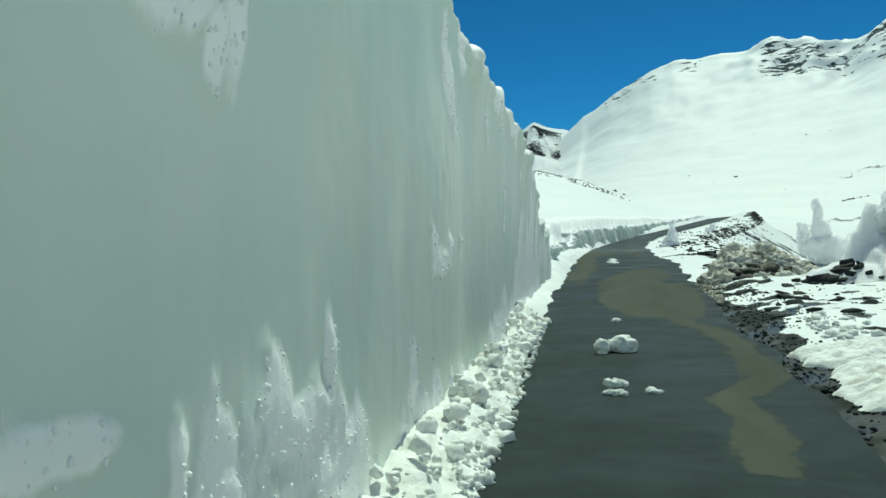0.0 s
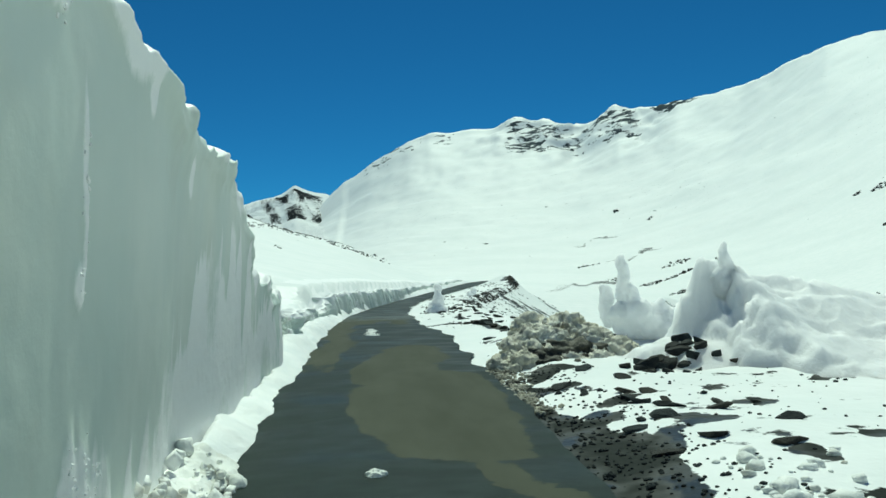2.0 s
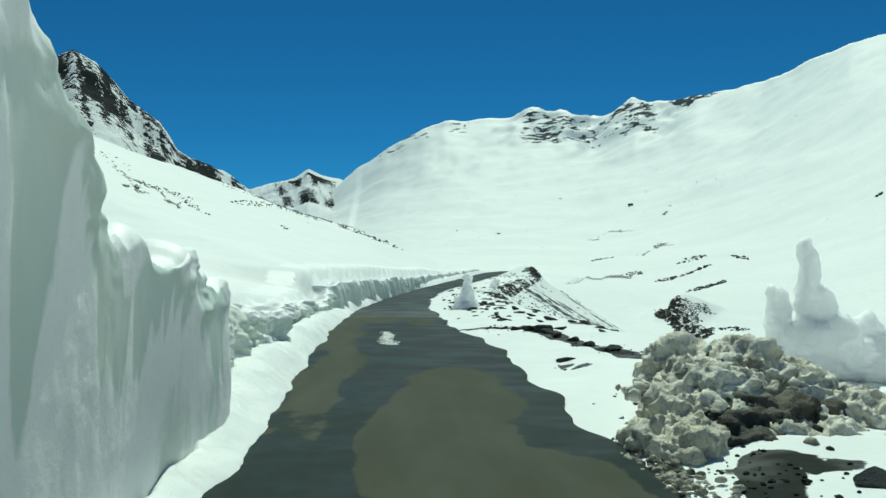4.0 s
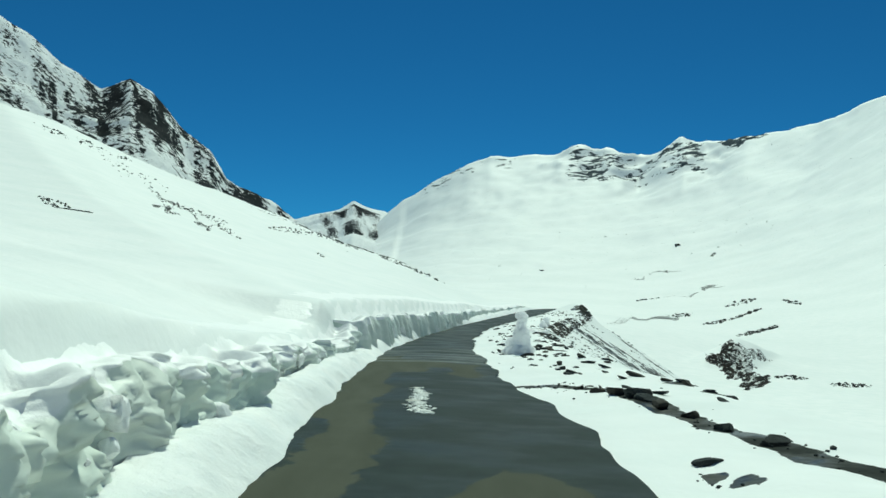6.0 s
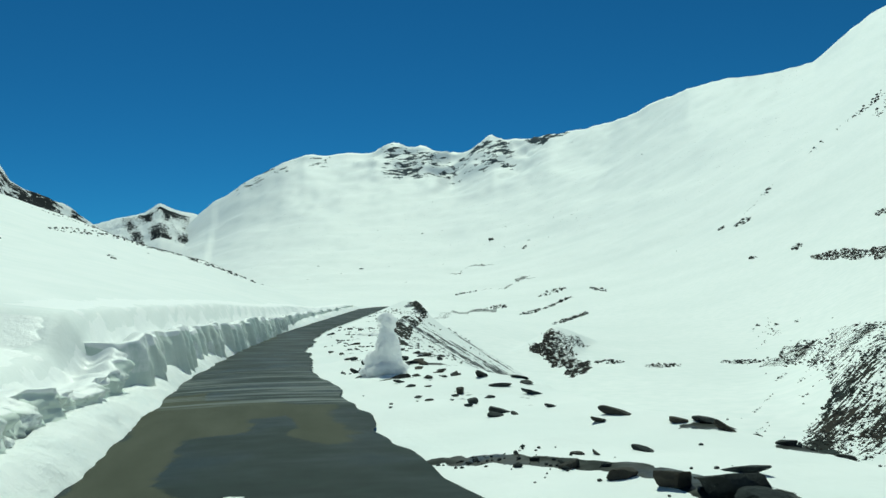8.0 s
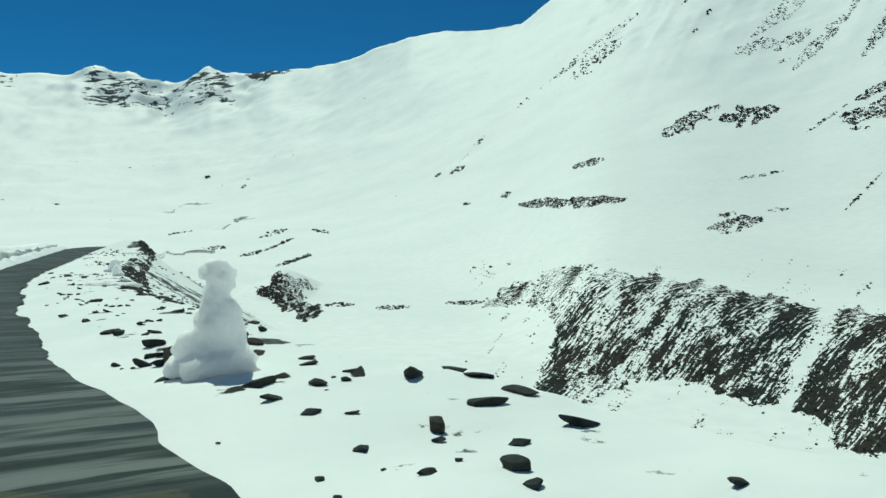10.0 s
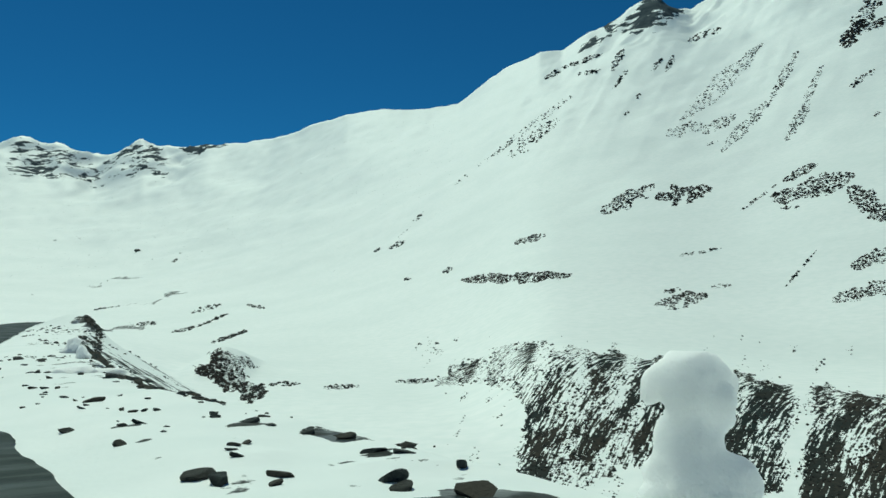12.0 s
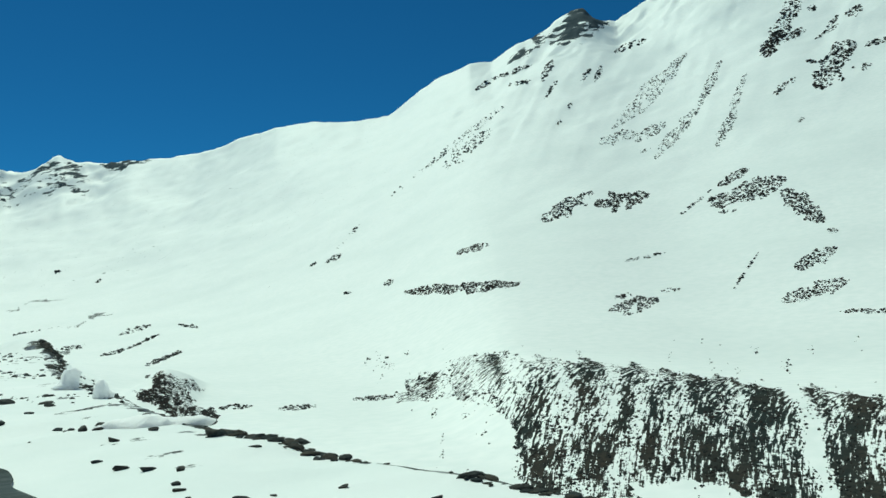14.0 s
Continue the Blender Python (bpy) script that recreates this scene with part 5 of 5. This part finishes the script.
heap("snow_block", 9.0, 75.6, [(0, 0, 0.35, 0.4, 0.35, 0.42), (0.1, 0, 0.75, 0.36, 0.3, 0.25), (-0.2, 0.1, 0.15, 0.5, 0.4, 0.2)], OLD_SNOW, 0.04, 0.05, 3.0, 51, "upright melting block of old snow on the shoulder", "snow block", 0.7)
heap("snow_block", 8.0, 70.6, [(0, 0, 0.3, 0.22, 0.22, 0.38), (0.16, 0.1, 0.15, 0.3, 0.25, 0.22)], OLD_SNOW, 0.035, 0.05, 3.0, 53, "small pointed block of melting snow on the shoulder", "snow block", 0.75)
heap("snow_block", 6.35, 64.1, [(0, 0, 0.05, 0.6, 0.4, 0.18), (0.5, -0.2, 0.02, 0.5, 0.4, 0.14), (-0.4, 0.2, 0.02, 0.4, 0.3, 0.14)], OLD_SNOW, 0.035, 0.04, 3.0, 55, "low lumpy swell of melting snow on the shoulder", "snow block")
heap("snow_pinnacle", 5.8, 23.2, [(-0.3, 0, 1.3, 0.12, 0.12, 0.45), (-0.2, 0.05, 0.95, 0.22, 0.22, 0.4), (-0.34, 0, 1.68, 0.08, 0.08, 0.24), (0.05, 0, 0.42, 0.6, 0.45, 0.45), (-0.66, 0.15, 0.75, 0.14, 0.16, 0.42), (-0.72, 0.15, 1.05, 0.07, 0.08, 0.22), (0.8, 0.1, 0.3, 0.75, 0.5, 0.38), (0.5, 0.05, 0.72, 0.22, 0.22, 0.16), (1.7, 0.2, 0.15, 0.8, 0.5, 0.28), (1.5, 0.0, 0.42, 0.25, 0.22, 0.12)],
     OLD_SNOW, 0.028, 0.05, 4.6, 33, "jagged pinnacle of wind-worn white snow", "snow pinnacle")


def snow_drift():
    """A broad drift with a broken cliff on its road side, sloping off smoothly elsewhere."""
    x, y = np.concatenate([np.arange(4.0, 8.0, 0.035), np.arange(8.0, 13.0, 0.1)]), np.arange(15.2, 24.0, 0.045)
    X, Y = np.meshgrid(x, y, indexing="ij")
    return X, Y, land(X, Y) - 0.08 + drift_height(X, Y)


X, Y, Z = snow_drift()
drift = new("snow_mound", grid_mesh("snow_mound", X, Y, Z, OLD_SNOW, flip=False))
tagged(drift, "large smooth drift of white snow with a crumbling broken side", "snow mound")
horn = new("snow_horn", moulded("snow_horn", [(0, 0, 0.0, 0.2, 0.2, 0.4), (0.03, 0, 0.34, 0.11, 0.11, 0.3), (-0.02, 0, 0.55, 0.075, 0.075, 0.2)], OLD_SNOW, 0.022, 0.03, 5.0, 35))
horn.parent = drift
horn.location = (6.0, 19.3, 1.3)
# brown ploughed heap
rng = np.random.default_rng(77)
pile = heap("dirty_snow_mound", 3.35, 20.7, [(-1.0, -0.8, -0.02, 0.35, 0.5, 0.16), (-0.65, -0.4, 0.08, 0.45, 0.5, 0.28), (-0.2, 0.0, 0.2, 0.55, 0.55, 0.38), (0.3, 0.6, 0.3, 0.55, 0.6, 0.42), (0.8, 0.3, 0.15, 0.5, 0.5, 0.34), (1.15, -0.2, 0.02, 0.4, 0.5, 0.26), (-0.2, 0.8, 0.3, 0.5, 0.5, 0.42), (0.2, -0.6, -0.05, 0.8, 0.4, 0.2)],
            PILE, 0.025, 0.11, 8.0, 37, "mound of cauliflower-like dirty cream snow and mud beside the road", "snow mound", 0.95)
CLODS = []
for k in range(8):
    v, f = lump(60 + k, 2, 0.42, 2.0, 0)
    CLODS.append(soup_mesh("clod", v, f, (CREAM, CREAM, DIRTY, CREAM, MUD, CREAM, DIRTY, CREAM)[k]))


mud = new("mud", moulded("mud", [(-0.55, -0.72, 0.02, 0.35, 0.25, 0.2), (-0.1, -0.55, 0.08, 0.4, 0.25, 0.26), (0.35, -0.45, 0.1, 0.35, 0.22, 0.26), (0.7, -0.35, 0.05, 0.3, 0.2, 0.2), (-0.3, -0.85, -0.02, 0.5, 0.25, 0.12)], MUD, 0.03, 0.05, 7.0, 43))
mud.parent = pile


def pile_top(x, y):
    """Rough height of the dirty mound's top around its own middle."""
    return max(0.02, 0.62 * math.exp(-((x + y * 0.15) / 0.95) ** 2 - ((y - 0.35 + 0.25 * x) / 0.8) ** 2))


for _ in range(300):
    x, y = float(np.clip(rng.normal() * 0.6, -0.95, 1.2)), 0.15 + rng.normal() * 0.42
    s = 0.03 + 0.06 * rng.uniform() ** 1.5
    z = pile_top(x, y) * rng.uniform(0.75, 1.08)
    front = (y < -0.1 - 0.1 * x) and z < 0.42
    k = rng.integers(8)
    if front and rng.uniform() < 0.75:
        k = (2, 4, 6)[rng.integers(3)]
    ob = new("clod", CLODS[k])
    ob.parent = pile
    ob.matrix_local = Matrix.LocRotScale((x, y, z), Euler((rng.uniform(0, 6), rng.uniform(0, 6), rng.uniform(0, 6))), (s, s, s * 0.9))
# slush and small clods spilling from the mound along the edge of the asphalt
rows = []
for _ in range(700):
    y = rng.uniform(15.5, 20.5)
    x = float(table(ROAD_RIGHT, y)) + 0.02 + abs(rng.normal()) * (0.1 + 0.14 * float(sstep(17, 19.6, y)))
    s = 0.01 + 0.03 * rng.uniform() ** 3
    rows.append((x, y, height(x, y) + s * 0.4 + 0.02, s * 1.3, s, s * 0.8))
tagged(new("slush", scatter("slush", rows, DIRTY, 2, 0.45, 0, 6, True)), "grey-brown slush and clods spilled along the asphalt edge", "slush", kind="stuff")

# lumps broken off the low bank and lying on the berm
LUMPS = []
for k in range(6):
    v, f = lump(80 + k, 3, 0.5, 2.2, 5)
    LUMPS.append(soup_mesh("snow_lump", v, f, SNOW))
bank = bpy.data.objects["snow_bank"]
for _ in range(12):
    y = 21.8 + 13 * rng.uniform() ** 1.6
    up = rng.uniform(0.05, 0.85) * float(table(LEFT_TOP, y))
    x = float(table(WALL_FOOT, y)) - 0.16 - 0.3 * up + rng.normal() * 0.06
    s = rng.uniform(0.06, 0.2)
    ob = new("snow_lump", LUMPS[rng.integers(6)])
    ob.parent = bank
    ob.matrix_local = Matrix.LocRotScale((x, y, up), Euler((rng.uniform(0, 6), rng.uniform(0, 6), rng.uniform(0, 6))), (s, s * rng.uniform(0.7, 1.2), s))

# clods on the berm
LUMPS2 = []
for k in range(6):
    v, f = lump(95 + k, 2, 0.45, 2.0, 3)
    LUMPS2.append(soup_mesh("snow_lump", v, f, CRUMBLE))
for _ in range(150):
    y = rng.uniform(2.0, 13.5)
    x = float(table(ROAD_LEFT, y)) - rng.uniform(-0.04, 0.5)
    s = 0.03 + 0.08 * rng.uniform() ** 2
    z = 0.02 + 0.24 * float(np.clip((table(ROAD_LEFT, y) - x) / 0.3, 0, 1))
    ob = new("snow_lump", LUMPS2[rng.integers(6)])
    ob.parent = strip
    ob.matrix_local = Matrix.LocRotScale((x, y, z), Euler((rng.uniform(0, 6), rng.uniform(0, 6), rng.uniform(0, 6))), (s, s, s))

# crumbled snow along the muddy shoulder and on the road
rng = np.random.default_rng(12)
rows = []
for _ in range(260):
    y = rng.uniform(3.5, 12.5)
    x = float(table(ROAD_RIGHT, y)) + 0.75 + abs(rng.normal()) * 0.4
    s = 0.015 + 0.06 * rng.uniform() ** 2
    rows.append((x, y, height(x, y) + s * 0.3, s * 1.3, s, s * 0.7))
for _ in range(420):
    y = 31.3 + rng.uniform(-1.7, 1.7)
    x = 0.03 + 0.05 * math.sin(y * 3) + rng.normal() * (0.035 + 0.02 * (33 - y))
    s = rng.uniform(0.006, 0.03)
    rows.append((x, y, 0.032, s * 1.1, s * 2.0, s * 0.5))
tagged(new("snow_clods", scatter("snow_clods", rows, CRUMBLE, 2, 0.4, 0, 6, True)), "crumbled clods of snow along the muddy shoulder", "snow clods", kind="stuff")


def verge_ridge():
    """Creamy crumbled snow pushed up along the outer edge of the muddy shoulder."""
    ys, t = np.arange(3.0, 10.6, 0.03), np.linspace(0, 1, 46)
    Y, T = np.meshgrid(ys, t, indexing="ij")
    near = table([(3, 2.5), (6, 2.3), (8.5, 1.95), (9.6, 1.95), (10.6, 2.5)], Y) + 0.22 * fbm(Y * 1.7, 4.0, 1.0, 4)
    X = near + 1.5 * T
    Z = land(X, Y) - 0.04 + 0.13 * np.sin(np.pi * T ** 0.55) * sstep(10.6, 9.6, Y) * (1 + 0.3 * fbm(X, Y, 1.0, 2))
    Z = Z + (0.05 * billow(X * 3.7, Y * 3.7, 2.0, 4) + 0.03 * fbm(X * 11, Y * 11, 2.0, 3)) * np.sin(np.pi * np.clip(T * 0.97 + 0.02, 0, 1)) ** 0.6 * sstep(10.6, 10.0, Y)
    return grid_mesh("crumbled_snow_ridge", X, Y, Z, CRUMBLE, flip=True)


tagged(new("crumbled_snow_ridge", verge_ridge()), "low ridge of creamy crumbled snow beside the muddy shoulder", "snow ridge")
